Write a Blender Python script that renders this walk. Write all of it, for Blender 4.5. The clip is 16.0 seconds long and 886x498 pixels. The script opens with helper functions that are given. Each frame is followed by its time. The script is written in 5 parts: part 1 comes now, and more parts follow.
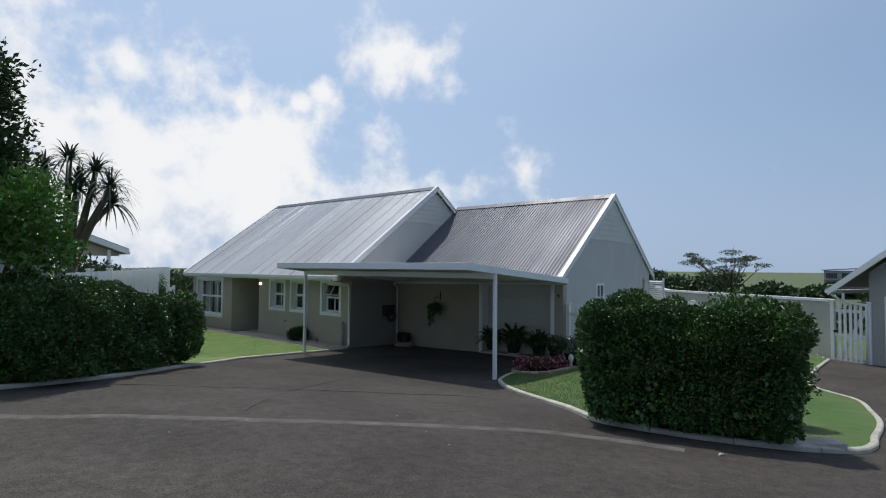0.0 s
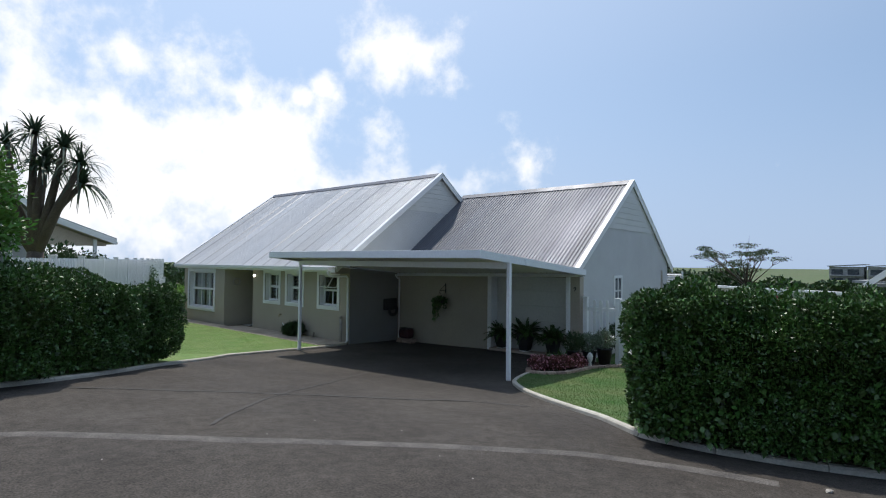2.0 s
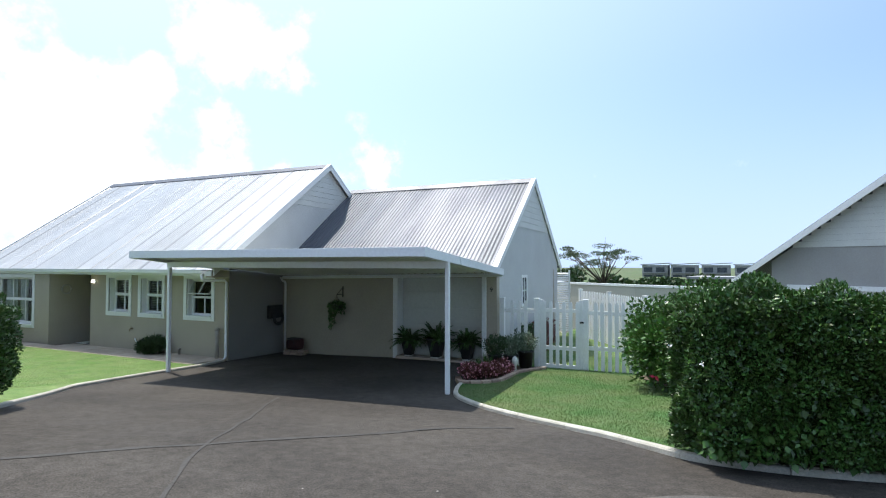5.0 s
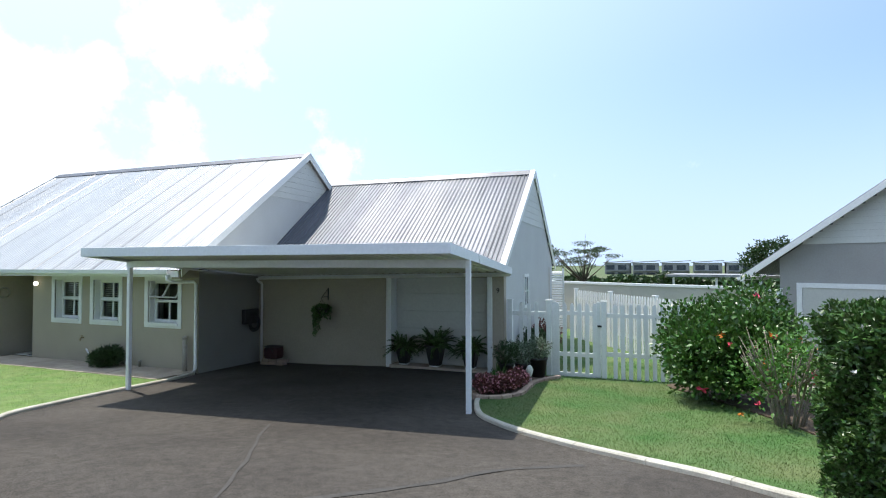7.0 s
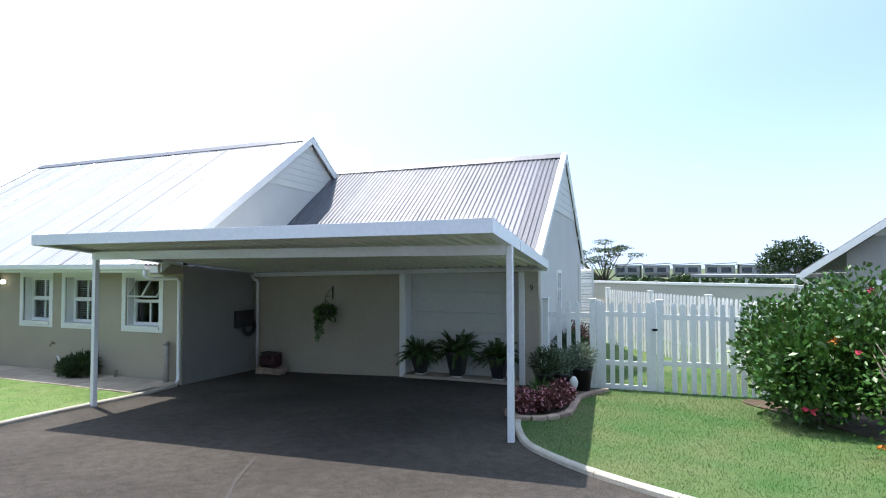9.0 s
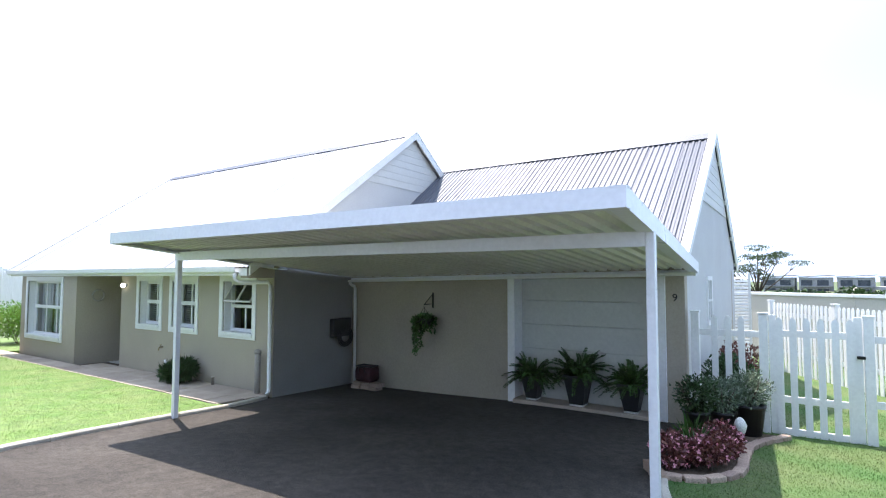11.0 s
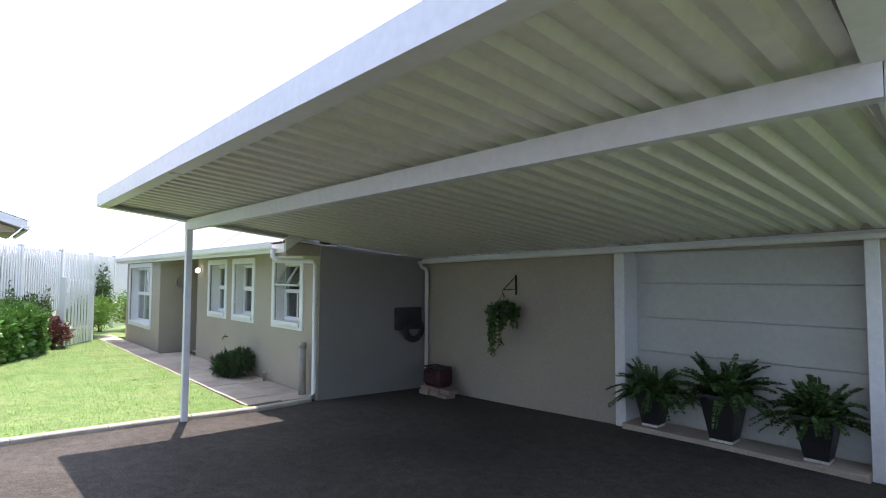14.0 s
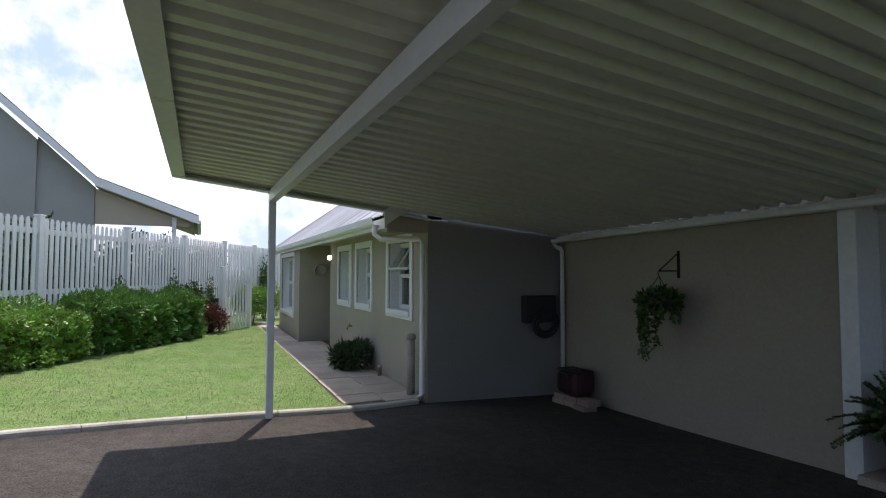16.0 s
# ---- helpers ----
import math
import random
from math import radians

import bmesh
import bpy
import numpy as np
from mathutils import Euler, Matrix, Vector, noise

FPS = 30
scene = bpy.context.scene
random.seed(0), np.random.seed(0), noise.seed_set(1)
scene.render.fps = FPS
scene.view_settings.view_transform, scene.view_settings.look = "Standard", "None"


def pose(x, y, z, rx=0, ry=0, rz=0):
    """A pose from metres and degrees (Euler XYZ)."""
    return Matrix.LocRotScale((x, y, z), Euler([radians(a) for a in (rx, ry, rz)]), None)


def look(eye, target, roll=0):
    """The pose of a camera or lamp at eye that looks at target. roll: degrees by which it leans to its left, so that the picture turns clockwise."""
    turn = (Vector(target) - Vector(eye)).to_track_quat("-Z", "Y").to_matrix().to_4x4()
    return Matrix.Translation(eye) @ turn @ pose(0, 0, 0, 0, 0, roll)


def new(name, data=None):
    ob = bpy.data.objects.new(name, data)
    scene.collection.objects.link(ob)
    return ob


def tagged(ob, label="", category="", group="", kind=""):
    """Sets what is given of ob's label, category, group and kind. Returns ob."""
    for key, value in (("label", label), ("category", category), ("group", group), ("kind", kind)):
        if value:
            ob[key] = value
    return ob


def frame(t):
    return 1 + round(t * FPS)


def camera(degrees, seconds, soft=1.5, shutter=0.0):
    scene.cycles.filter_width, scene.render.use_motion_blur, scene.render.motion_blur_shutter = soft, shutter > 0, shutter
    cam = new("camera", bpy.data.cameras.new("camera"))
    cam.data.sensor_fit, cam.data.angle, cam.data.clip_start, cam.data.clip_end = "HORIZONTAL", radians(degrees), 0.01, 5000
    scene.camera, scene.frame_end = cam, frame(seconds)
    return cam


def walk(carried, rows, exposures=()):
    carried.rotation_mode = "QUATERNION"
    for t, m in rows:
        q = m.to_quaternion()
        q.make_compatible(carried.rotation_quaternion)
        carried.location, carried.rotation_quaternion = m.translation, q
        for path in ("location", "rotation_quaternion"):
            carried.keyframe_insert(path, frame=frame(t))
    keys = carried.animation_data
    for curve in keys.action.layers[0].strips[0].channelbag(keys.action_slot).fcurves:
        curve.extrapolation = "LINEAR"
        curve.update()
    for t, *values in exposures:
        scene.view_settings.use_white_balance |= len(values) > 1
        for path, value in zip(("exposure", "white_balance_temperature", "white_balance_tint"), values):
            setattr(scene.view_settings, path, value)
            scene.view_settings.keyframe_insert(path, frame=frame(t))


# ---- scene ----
cam = camera(79.0, 16.0, soft=1.1)
PATH = [
    (0, (14.018, -11.773, 2.703), (12.725, -10.250, 2.773), 0.4),
    (0.5, (13.847, -11.570, 2.679), (12.552, -10.047, 2.743), 0.4),
    (1, (13.631, -11.336, 2.661), (12.331, -9.817, 2.721), 0.4),
    (1.5, (13.373, -11.128, 2.613), (12.075, -9.607, 2.669), 0.4),
    (2, (13.108, -10.923, 2.567), (11.811, -9.401, 2.619), 0.6),
    (2.5, (12.752, -10.755, 2.527), (11.457, -9.232, 2.581), 0.7),
    (3, (12.410, -10.669, 2.507), (11.130, -9.133, 2.563), 0.7),
    (3.5, (12.056, -10.612, 2.496), (10.832, -9.031, 2.554), 0.6),
    (4, (11.700, -10.614, 2.484), (10.580, -8.958, 2.545), 0.4),
    (4.5, (11.360, -10.677, 2.516), (10.422, -8.912, 2.581), 0.3),
    (7, (9.639, -9.748, 2.526), (8.946, -7.873, 2.581), -0.1),
    (7.5, (9.332, -9.358, 2.483), (8.660, -7.475, 2.536), -0.1),
    (8, (9.103, -8.973, 2.415), (8.435, -7.089, 2.471), -0.2),
    (10.5, (8.271, -6.989, 2.225), (7.288, -5.250, 2.333), -0.0),
    (11, (8.202, -6.589, 2.190), (7.090, -4.930, 2.301), 0.1),
    (11.5, (8.142, -6.204, 2.158), (6.942, -4.607, 2.268), 0.1),
    (12, (8.025, -5.808, 2.111), (6.726, -4.292, 2.218), 0.2),
    (12.5, (7.887, -5.385, 2.086), (6.544, -3.908, 2.193), 0.2),
    (13, (7.777, -4.953, 2.043), (6.376, -3.530, 2.149), 0.2),
    (13.5, (7.605, -4.569, 1.975), (6.161, -3.190, 2.080), 0.2),
    (14, (7.426, -4.126, 1.872), (5.940, -2.791, 1.979), 0.2),
    (14.5, (7.191, -3.740, 1.835), (5.656, -2.461, 1.932), 0.2),
    (15, (6.971, -3.352, 1.761), (5.361, -2.169, 1.857), 0.0),
    (15.5, (6.740, -2.993, 1.697), (5.007, -1.999, 1.791), 0.0),
    (16, (6.469, -2.713, 1.662), (4.649, -1.888, 1.755), 0.1),
]
EXPOSURES = [(0.0, -0.92, 6500, 10), (1.0, -0.83, 6500, 10), (2.0, -0.63, 6500, 10), (3.0, -0.34, 6500, 10), (4.5, 0.0, 6500, 8), (7.0, 0.13, 6600, 8), (8.0, 0.28, 6500, 10),
             (10.5, 0.76, 6500, 14), (12.0, 1.16, 6650, 19), (13.0, 1.18, 6750, 21), (14.0, 0.86, 6750, 21), (14.5, 0.68, 6750, 21), (15.0, 0.23, 6750, 20), (16.0, -0.22, 6750, 19)]
walk(cam, [(t, look(eye, target, roll)) for t, eye, target, roll in PATH], EXPOSURES)

# ---- world, sun ----
SUN_WAY = Vector((-0.38, 0.15, 1.0)).normalized()
world = bpy.data.worlds.new("sky")
scene.world = world
world.use_nodes = True


def build_sky():
    nt = world.node_tree
    nt.nodes.clear()
    out = nt.nodes.new("ShaderNodeOutputWorld")
    back = nt.nodes.new("ShaderNodeBackground")
    back.inputs["Strength"].default_value = 0.125
    sky = nt.nodes.new("ShaderNodeTexSky")
    sky.sky_type, sky.sun_disc = "NISHITA", False
    sky.sun_elevation = math.asin(SUN_WAY.z)
    sky.sun_rotation = math.atan2(SUN_WAY.x, SUN_WAY.y)
    sky.air_density, sky.dust_density, sky.ozone_density = 1.0, 0.6, 1.5
    coord = nt.nodes.new("ShaderNodeTexCoord")
    wob = nt.nodes.new("ShaderNodeTexNoise")
    wob.inputs["Scale"].default_value, wob.inputs["Detail"].default_value, wob.inputs["Roughness"].default_value = 9.0, 8.0, 0.6
    nt.links.new(coord.outputs["Generated"], wob.inputs["Vector"])
    total = None
    # cumulus heads: bearing, height in degrees, size, weight
    for az, el, size, weight in CLOUDS:
        d = nt.nodes.new("ShaderNodeVectorMath")
        d.operation = "DISTANCE"
        a, e = radians(az), radians(el)
        d.inputs[1].default_value = (math.cos(a) * math.cos(e), math.sin(a) * math.cos(e), math.sin(e))
        nt.links.new(coord.outputs["Generated"], d.inputs[0])
        m = nt.nodes.new("ShaderNodeMapRange")
        m.inputs["From Min"].default_value, m.inputs["From Max"].default_value = 0.0, size
        m.inputs["To Min"].default_value, m.inputs["To Max"].default_value = weight, 0.0
        nt.links.new(d.outputs["Value"], m.inputs["Value"])
        if total is None:
            total = m.outputs[0]
        else:
            mx = nt.nodes.new("ShaderNodeMath")
            mx.operation = "MAXIMUM"
            nt.links.new(total, mx.inputs[0])
            nt.links.new(m.outputs[0], mx.inputs[1])
            total = mx.outputs[0]
    add = nt.nodes.new("ShaderNodeMath")
    add.operation = "MULTIPLY_ADD"
    nt.links.new(wob.outputs["Fac"], add.inputs[0])
    add.inputs[1].default_value = 1.5
    nt.links.new(total, add.inputs[2])
    ramp = nt.nodes.new("ShaderNodeMapRange")
    ramp.interpolation_type = "SMOOTHSTEP"
    ramp.inputs["From Min"].default_value, ramp.inputs["From Max"].default_value = 1.03, 1.47
    nt.links.new(add.outputs[0], ramp.inputs["Value"])
    mix = nt.nodes.new("ShaderNodeMix")
    mix.data_type = "RGBA"
    nt.links.new(ramp.outputs[0], mix.inputs["Factor"])
    # thin summer haze, densest towards the horizon
    split = nt.nodes.new("ShaderNodeSeparateXYZ")
    nt.links.new(coord.outputs["Generated"], split.inputs[0])
    low = nt.nodes.new("ShaderNodeMapRange")
    low.interpolation_type = "SMOOTHSTEP"
    for key, v in (("From Min", 0.0), ("From Max", 0.55), ("To Min", 0.85), ("To Max", 0.35)):
        low.inputs[key].default_value = v
    nt.links.new(split.outputs["Z"], low.inputs["Value"])
    haze = nt.nodes.new("ShaderNodeMix")
    haze.data_type = "RGBA"
    nt.links.new(low.outputs[0], haze.inputs["Factor"])
    nt.links.new(sky.outputs["Color"], haze.inputs["A"])
    haze.inputs["B"].default_value = (3.6, 5.9, 9.6, 1)
    # broad bright veil round the sun
    dot = nt.nodes.new("ShaderNodeVectorMath")
    dot.operation = "DOT_PRODUCT"
    dot.inputs[1].default_value = tuple(SUN_WAY)
    nt.links.new(coord.outputs["Generated"], dot.inputs[0])
    veil = nt.nodes.new("ShaderNodeMapRange")
    veil.interpolation_type = "SMOOTHSTEP"
    for key, v in (("From Min", 0.15), ("From Max", 1.0), ("To Min", 0.0), ("To Max", 1.0)):
        veil.inputs[key].default_value = v
    nt.links.new(dot.outputs["Value"], veil.inputs["Value"])
    glow = nt.nodes.new("ShaderNodeMix")
    glow.data_type, glow.blend_type = "RGBA", "ADD"
    nt.links.new(veil.outputs[0], glow.inputs["Factor"])
    pale = nt.nodes.new("ShaderNodeMapRange")
    pale.interpolation_type = "SMOOTHSTEP"
    for key, v in (("From Min", 0.0), ("From Max", 0.34), ("To Min", 0.5), ("To Max", 0.0)):
        pale.inputs[key].default_value = v
    nt.links.new(split.outputs["Z"], pale.inputs["Value"])
    rim = nt.nodes.new("ShaderNodeMix")
    rim.data_type = "RGBA"
    nt.links.new(pale.outputs[0], rim.inputs["Factor"])
    nt.links.new(haze.outputs["Result"], rim.inputs["A"])
    rim.inputs["B"].default_value = (7.0, 8.2, 10.2, 1)
    nt.links.new(rim.outputs["Result"], glow.inputs["A"])
    glow.inputs["B"].default_value = (5.0, 5.5, 6.2, 1)
    nt.links.new(glow.outputs["Result"], mix.inputs["A"])
    mix.inputs["B"].default_value = (13.5, 13.6, 13.9, 1)
    nt.links.new(mix.outputs["Result"], back.inputs["Color"])
    nt.links.new(back.outputs[0], out.inputs["Surface"])


CLOUDS = [(135.5, 22, 0.16, 0.75), (133.0, 21, 0.12, 0.7), (161, 18.0, 0.10, 0.75), (163, 14, 0.16, 0.75), (157, 11.5, 0.15, 0.75), (151, 16, 0.09, 0.75),
          (145.5, 16.5, 0.05, 0.75), (143.5, 18, 0.05, 0.7), (150, 9, 0.32, 0.85), (160, 9, 0.42, 0.8), (166, 12, 0.3, 0.7), (169, 8, 0.3, 0.7), (171, 26, 0.18, 0.8), (132, 9.5, 0.12, 0.5), (127, 10, 0.12, 0.54), (122, 10, 0.12, 0.52),
          (140, 6, 0.3, 0.75), (185, 12, 0.5, 0.7), (230, 15, 0.4, 0.6), (290, 18, 0.35, 0.6), (20, 16, 0.3, 0.6), (330, 30, 0.3, 0.6)]
build_sky()
sun = new("sun", bpy.data.lights.new("sun", "SUN"))
sun.data.energy, sun.data.angle, sun.data.color = 5.0, radians(0.53), (1.0, 0.96, 0.9)
sun.matrix_world = look(SUN_WAY * 60, (0, 0, 0))

# ---- materials ----
def material(name, colour, rough=0.6, metal=0.0, second=None, scale=4.0, fine=60.0, amount=0.5, bump=0.2, bump_scale=80.0, fine_amount=0.25, island=0.0, objrand=0.0,
             translucent=0.0, mid=0.0, mid_scale=16.0, spec=0.5, coat=0.0, stretch=(1, 1, 1)):
    m = bpy.data.materials.new(name)
    m.use_nodes = True
    nt = m.node_tree
    bsdf = nt.nodes["Principled BSDF"]
    bsdf.inputs["Roughness"].default_value, bsdf.inputs["Metallic"].default_value = rough, metal
    bsdf.inputs["Specular IOR Level"].default_value, bsdf.inputs["Coat Weight"].default_value = spec, coat
    coord = nt.nodes.new("ShaderNodeTexCoord")
    mapping = nt.nodes.new("ShaderNodeMapping")
    mapping.inputs["Scale"].default_value = stretch
    geo = nt.nodes.new("ShaderNodeNewGeometry")
    nt.links.new(geo.outputs["Position"], mapping.inputs["Vector"])
    second = second or tuple(c * 0.7 for c in colour)

    def noise_at(s, detail=6.0):
        n = nt.nodes.new("ShaderNodeTexNoise")
        n.inputs["Scale"].default_value, n.inputs["Detail"].default_value = s, detail
        nt.links.new(mapping.outputs[0], n.inputs["Vector"])
        return n.outputs["Fac"]

    def mixed(fac, a, b, blend="MIX"):
        x = nt.nodes.new("ShaderNodeMix")
        x.data_type, x.blend_type = "RGBA", blend
        for sock, v in ((x.inputs["Factor"], fac), (x.inputs["A"], a), (x.inputs["B"], b)):
            if isinstance(v, tuple):
                sock.default_value = (*v, 1)
            elif isinstance(v, float):
                sock.default_value = v
            else:
                nt.links.new(v, sock)
        return x.outputs["Result"]

    def ranged(v, lo, hi, a, b):
        r = nt.nodes.new("ShaderNodeMapRange")
        r.inputs["From Min"].default_value, r.inputs["From Max"].default_value = lo, hi
        r.inputs["To Min"].default_value, r.inputs["To Max"].default_value = a, b
        nt.links.new(v, r.inputs["Value"])
        return r.outputs[0]

    col = mixed(ranged(noise_at(scale), 0.35, 0.68, 0.0, amount), colour, second)
    if mid:
        f = ranged(noise_at(mid_scale, 5.0), 0.3, 0.7, 1 - mid, 1 + mid)
        g = nt.nodes.new("ShaderNodeCombineColor")
        for k in range(3):
            nt.links.new(f, g.inputs[k])
        col = mixed(1.0, col, g.outputs[0], "MULTIPLY")
    if fine_amount:
        f = ranged(noise_at(fine, 3.0), 0.3, 0.7, 1 - fine_amount, 1 + fine_amount)
        g = nt.nodes.new("ShaderNodeCombineColor")
        for k in range(3):
            nt.links.new(f, g.inputs[k])
        col = mixed(1.0, col, g.outputs[0], "MULTIPLY")
    for amt, src in ((island, geo.outputs["Random Per Island"]), (objrand, None)):
        if amt:
            if src is None:
                src = nt.nodes.new("ShaderNodeObjectInfo").outputs["Random"]
            h = nt.nodes.new("ShaderNodeHueSaturation")
            nt.links.new(ranged(src, 0, 1, 1 - amt, 1 + amt), h.inputs["Value"])
            nt.links.new(ranged(src, 0, 1, 0.5 - amt * 0.05, 0.5 + amt * 0.03), h.inputs["Hue"])
            nt.links.new(col, h.inputs["Color"])
            col = h.outputs[0]
    nt.links.new(col, bsdf.inputs["Base Color"])
    if bump:
        b = nt.nodes.new("ShaderNodeBump")
        b.inputs["Strength"].default_value, b.inputs["Distance"].default_value = bump, 0.02
        nt.links.new(noise_at(bump_scale, 4.0), b.inputs["Height"])
        nt.links.new(b.outputs[0], bsdf.inputs["Normal"])
    nt.links.new(ranged(noise_at(scale * 2.3), 0.3, 0.7, max(0.02, rough - 0.08), min(1, rough + 0.08)), bsdf.inputs["Roughness"])
    if translucent:
        t = nt.nodes.new("ShaderNodeBsdfTranslucent")
        nt.links.new(col, t.inputs["Color"])
        mx = nt.nodes.new("ShaderNodeMixShader")
        mx.inputs[0].default_value = translucent
        nt.links.new(bsdf.outputs[0], mx.inputs[1])
        nt.links.new(t.outputs[0], mx.inputs[2])
        nt.links.new(mx.outputs[0], nt.nodes["Material Output"].inputs["Surface"])
    return m


def glass_material():
    m = bpy.data.materials.new("window_glass")
    m.use_nodes = True
    b = m.node_tree.nodes["Principled BSDF"]
    b.inputs["Base Color"].default_value = (0.9, 0.95, 0.95, 1)
    b.inputs["Roughness"].default_value, b.inputs["Transmission Weight"].default_value, b.inputs["IOR"].default_value = 0.02, 1.0, 1.35
    return m


def lamp_material():
    m = bpy.data.materials.new("lit_globe")
    m.use_nodes = True
    b = m.node_tree.nodes["Principled BSDF"]
    b.inputs["Emission Color"].default_value, b.inputs["Emission Strength"].default_value = (1, 0.93, 0.8, 1), 4.0
    return m


PLASTER = material("beige_plaster", (0.41, 0.36, 0.285), 0.85, second=(0.35, 0.305, 0.24), scale=1.2, fine=35, amount=0.5, bump=0.25, bump_scale=140, fine_amount=0.06)
PALE_PLASTER = material("pale_grey_plaster", (0.56, 0.565, 0.56), 0.85, second=(0.49, 0.49, 0.485), scale=1.2, fine=35, amount=0.5, bump=0.25, bump_scale=140, fine_amount=0.06)
# grey wall tone with the shade under the carport put into the colour
SHADED_GREY_PLASTER = material("shaded_grey_plaster", (0.285, 0.27, 0.25), 0.85, second=(0.24, 0.228, 0.21), scale=1.2, fine=35, amount=0.5, bump=0.25, bump_scale=140, fine_amount=0.06)
WHITE = material("white_paint", (0.80, 0.80, 0.79), 0.45, second=(0.72, 0.72, 0.70), scale=2.0, fine=25, bump=0.06, bump_scale=60, fine_amount=0.05)
CLAD = material("pale_cladding", (0.62, 0.62, 0.59), 0.6, second=(0.55, 0.55, 0.52), scale=2.0, fine=30, bump=0.1, fine_amount=0.05)
STEEL = material("white_coated_steel", (0.80, 0.81, 0.83), 0.35, second=(0.74, 0.75, 0.78), scale=1.5, fine=20, bump=0.03, fine_amount=0.04)
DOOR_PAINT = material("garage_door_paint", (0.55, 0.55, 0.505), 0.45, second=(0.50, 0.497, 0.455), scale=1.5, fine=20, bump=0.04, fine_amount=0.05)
SHEET_IN = material("carport_sheet", (0.76, 0.755, 0.70), 0.36, second=(0.70, 0.70, 0.645), scale=1.0, fine=15, bump=0.03, fine_amount=0.05)
# weathered tone, with the base lightened to stand in for sun glare
ROOF_OLD_GLARE = material("weathered_glare_roof_sheet", (0.60, 0.595, 0.59), 0.36, 0.4, second=(0.47, 0.455, 0.44), scale=0.8, fine=12, amount=0.5, bump=0.03, bump_scale=12, fine_amount=0.06, stretch=(1, 0.25, 0.25), objrand=0.1)
ROOF_LAP = material("stained_roof_lap", (0.34, 0.335, 0.335), 0.45, 0.3, second=(0.44, 0.43, 0.42), scale=1.5, fine=14, amount=0.8, bump=0.03, bump_scale=12, fine_amount=0.1, stretch=(1, 0.2, 0.2), objrand=0.2)
ROOF = material("grey_roof_sheet", (0.098, 0.106, 0.13), 0.46, 0.25, second=(0.083, 0.088, 0.104), scale=0.8, fine=12, amount=0.6, bump=0.03, bump_scale=12, fine_amount=0.06, stretch=(1, 0.25, 0.25), objrand=0.13)
ASPHALT = material("asphalt", (0.084, 0.073, 0.062), 0.85, second=(0.052, 0.045, 0.039), scale=0.5, fine=70, amount=0.9, bump=0.7, bump_scale=110, fine_amount=0.5, mid=0.22, mid_scale=9.0, spec=0.25)
JOINT = material("worn_asphalt_joint", (0.15, 0.135, 0.12), 0.9, second=(0.08, 0.072, 0.066), scale=5, fine=90, amount=0.9, bump=0.6, bump_scale=120, fine_amount=0.4)
CONCRETE = material("kerb_concrete", (0.54, 0.51, 0.44), 0.85, second=(0.36, 0.33, 0.27), scale=3.0, fine=60, amount=0.8, bump=0.3, bump_scale=90, fine_amount=0.15, objrand=0.06)
SLAB = material("paving_slab", (0.46, 0.385, 0.31), 0.85, second=(0.35, 0.285, 0.225), scale=3.0, fine=60, amount=0.8, bump=0.3, bump_scale=90, fine_amount=0.15, objrand=0.12)
BRICK = material("edging_brick", (0.42, 0.31, 0.24), 0.85, second=(0.34, 0.25, 0.2), scale=8.0, fine=60, bump=0.4, bump_scale=80, objrand=0.2)
SOIL = material("soil", (0.13, 0.09, 0.06), 0.95, second=(0.08, 0.055, 0.035), scale=5, fine=40, amount=0.9, bump=0.9, bump_scale=40, fine_amount=0.3)
TAR = material("tar_seam", (0.048, 0.043, 0.038), 0.8, second=(0.070, 0.062, 0.055), scale=6, fine=60, bump=0.4)
LAWN = material("lawn_turf", (0.12, 0.215, 0.046), 0.9, second=(0.21, 0.25, 0.095), scale=1.6, fine=55, amount=0.6, bump=0.8, bump_scale=60, fine_amount=0.45, mid=0.18, mid_scale=7.0)
LAWN_DEEP = material("shady_lawn_turf", (0.055, 0.135, 0.026), 0.9, second=(0.17, 0.17, 0.07), scale=1.1, fine=55, amount=0.55, bump=0.8, bump_scale=60, fine_amount=0.4)
BLADE = material("grass_blades", (0.135, 0.24, 0.052), 0.6, second=(0.25, 0.285, 0.115), scale=1.6, fine=20, amount=0.6, bump=0, fine_amount=0.25, island=0.35, translucent=0.4)
BLADE_DEEP = material("deep_green_grass_blades", (0.06, 0.15, 0.03), 0.6, second=(0.19, 0.19, 0.08), scale=1.1, fine=20, amount=0.55, bump=0, fine_amount=0.2, island=0.3, translucent=0.4)
FIELD = material("far_ground", (0.07, 0.12, 0.035), 0.95, second=(0.12, 0.12, 0.06), scale=0.08, fine=2, amount=0.9, bump=0.3, bump_scale=3, fine_amount=0.3)
HEDGE = material("hedge_leaf", (0.042, 0.10, 0.02), 0.36, second=(0.075, 0.15, 0.028), scale=2.0, fine=9, bump=0, fine_amount=0.2, island=0.4, translucent=0.05)
LEAF_LIGHT = material("light_green_leaf", (0.15, 0.30, 0.045), 0.4, second=(0.21, 0.34, 0.065), scale=2.0, fine=9, bump=0, fine_amount=0.2, island=0.4, translucent=0.2)
LEAF_SPEAR = material("spear_leaf", (0.075, 0.19, 0.03), 0.42, second=(0.12, 0.25, 0.045), scale=2.0, fine=9, bump=0, fine_amount=0.2, island=0.4, translucent=0.2)
LEAF_HAZY = material("hazy_tree_leaf", (0.06, 0.10, 0.045), 0.55, second=(0.09, 0.125, 0.06), scale=1.0, fine=6, bump=0, fine_amount=0.2, island=0.35, translucent=0.2)
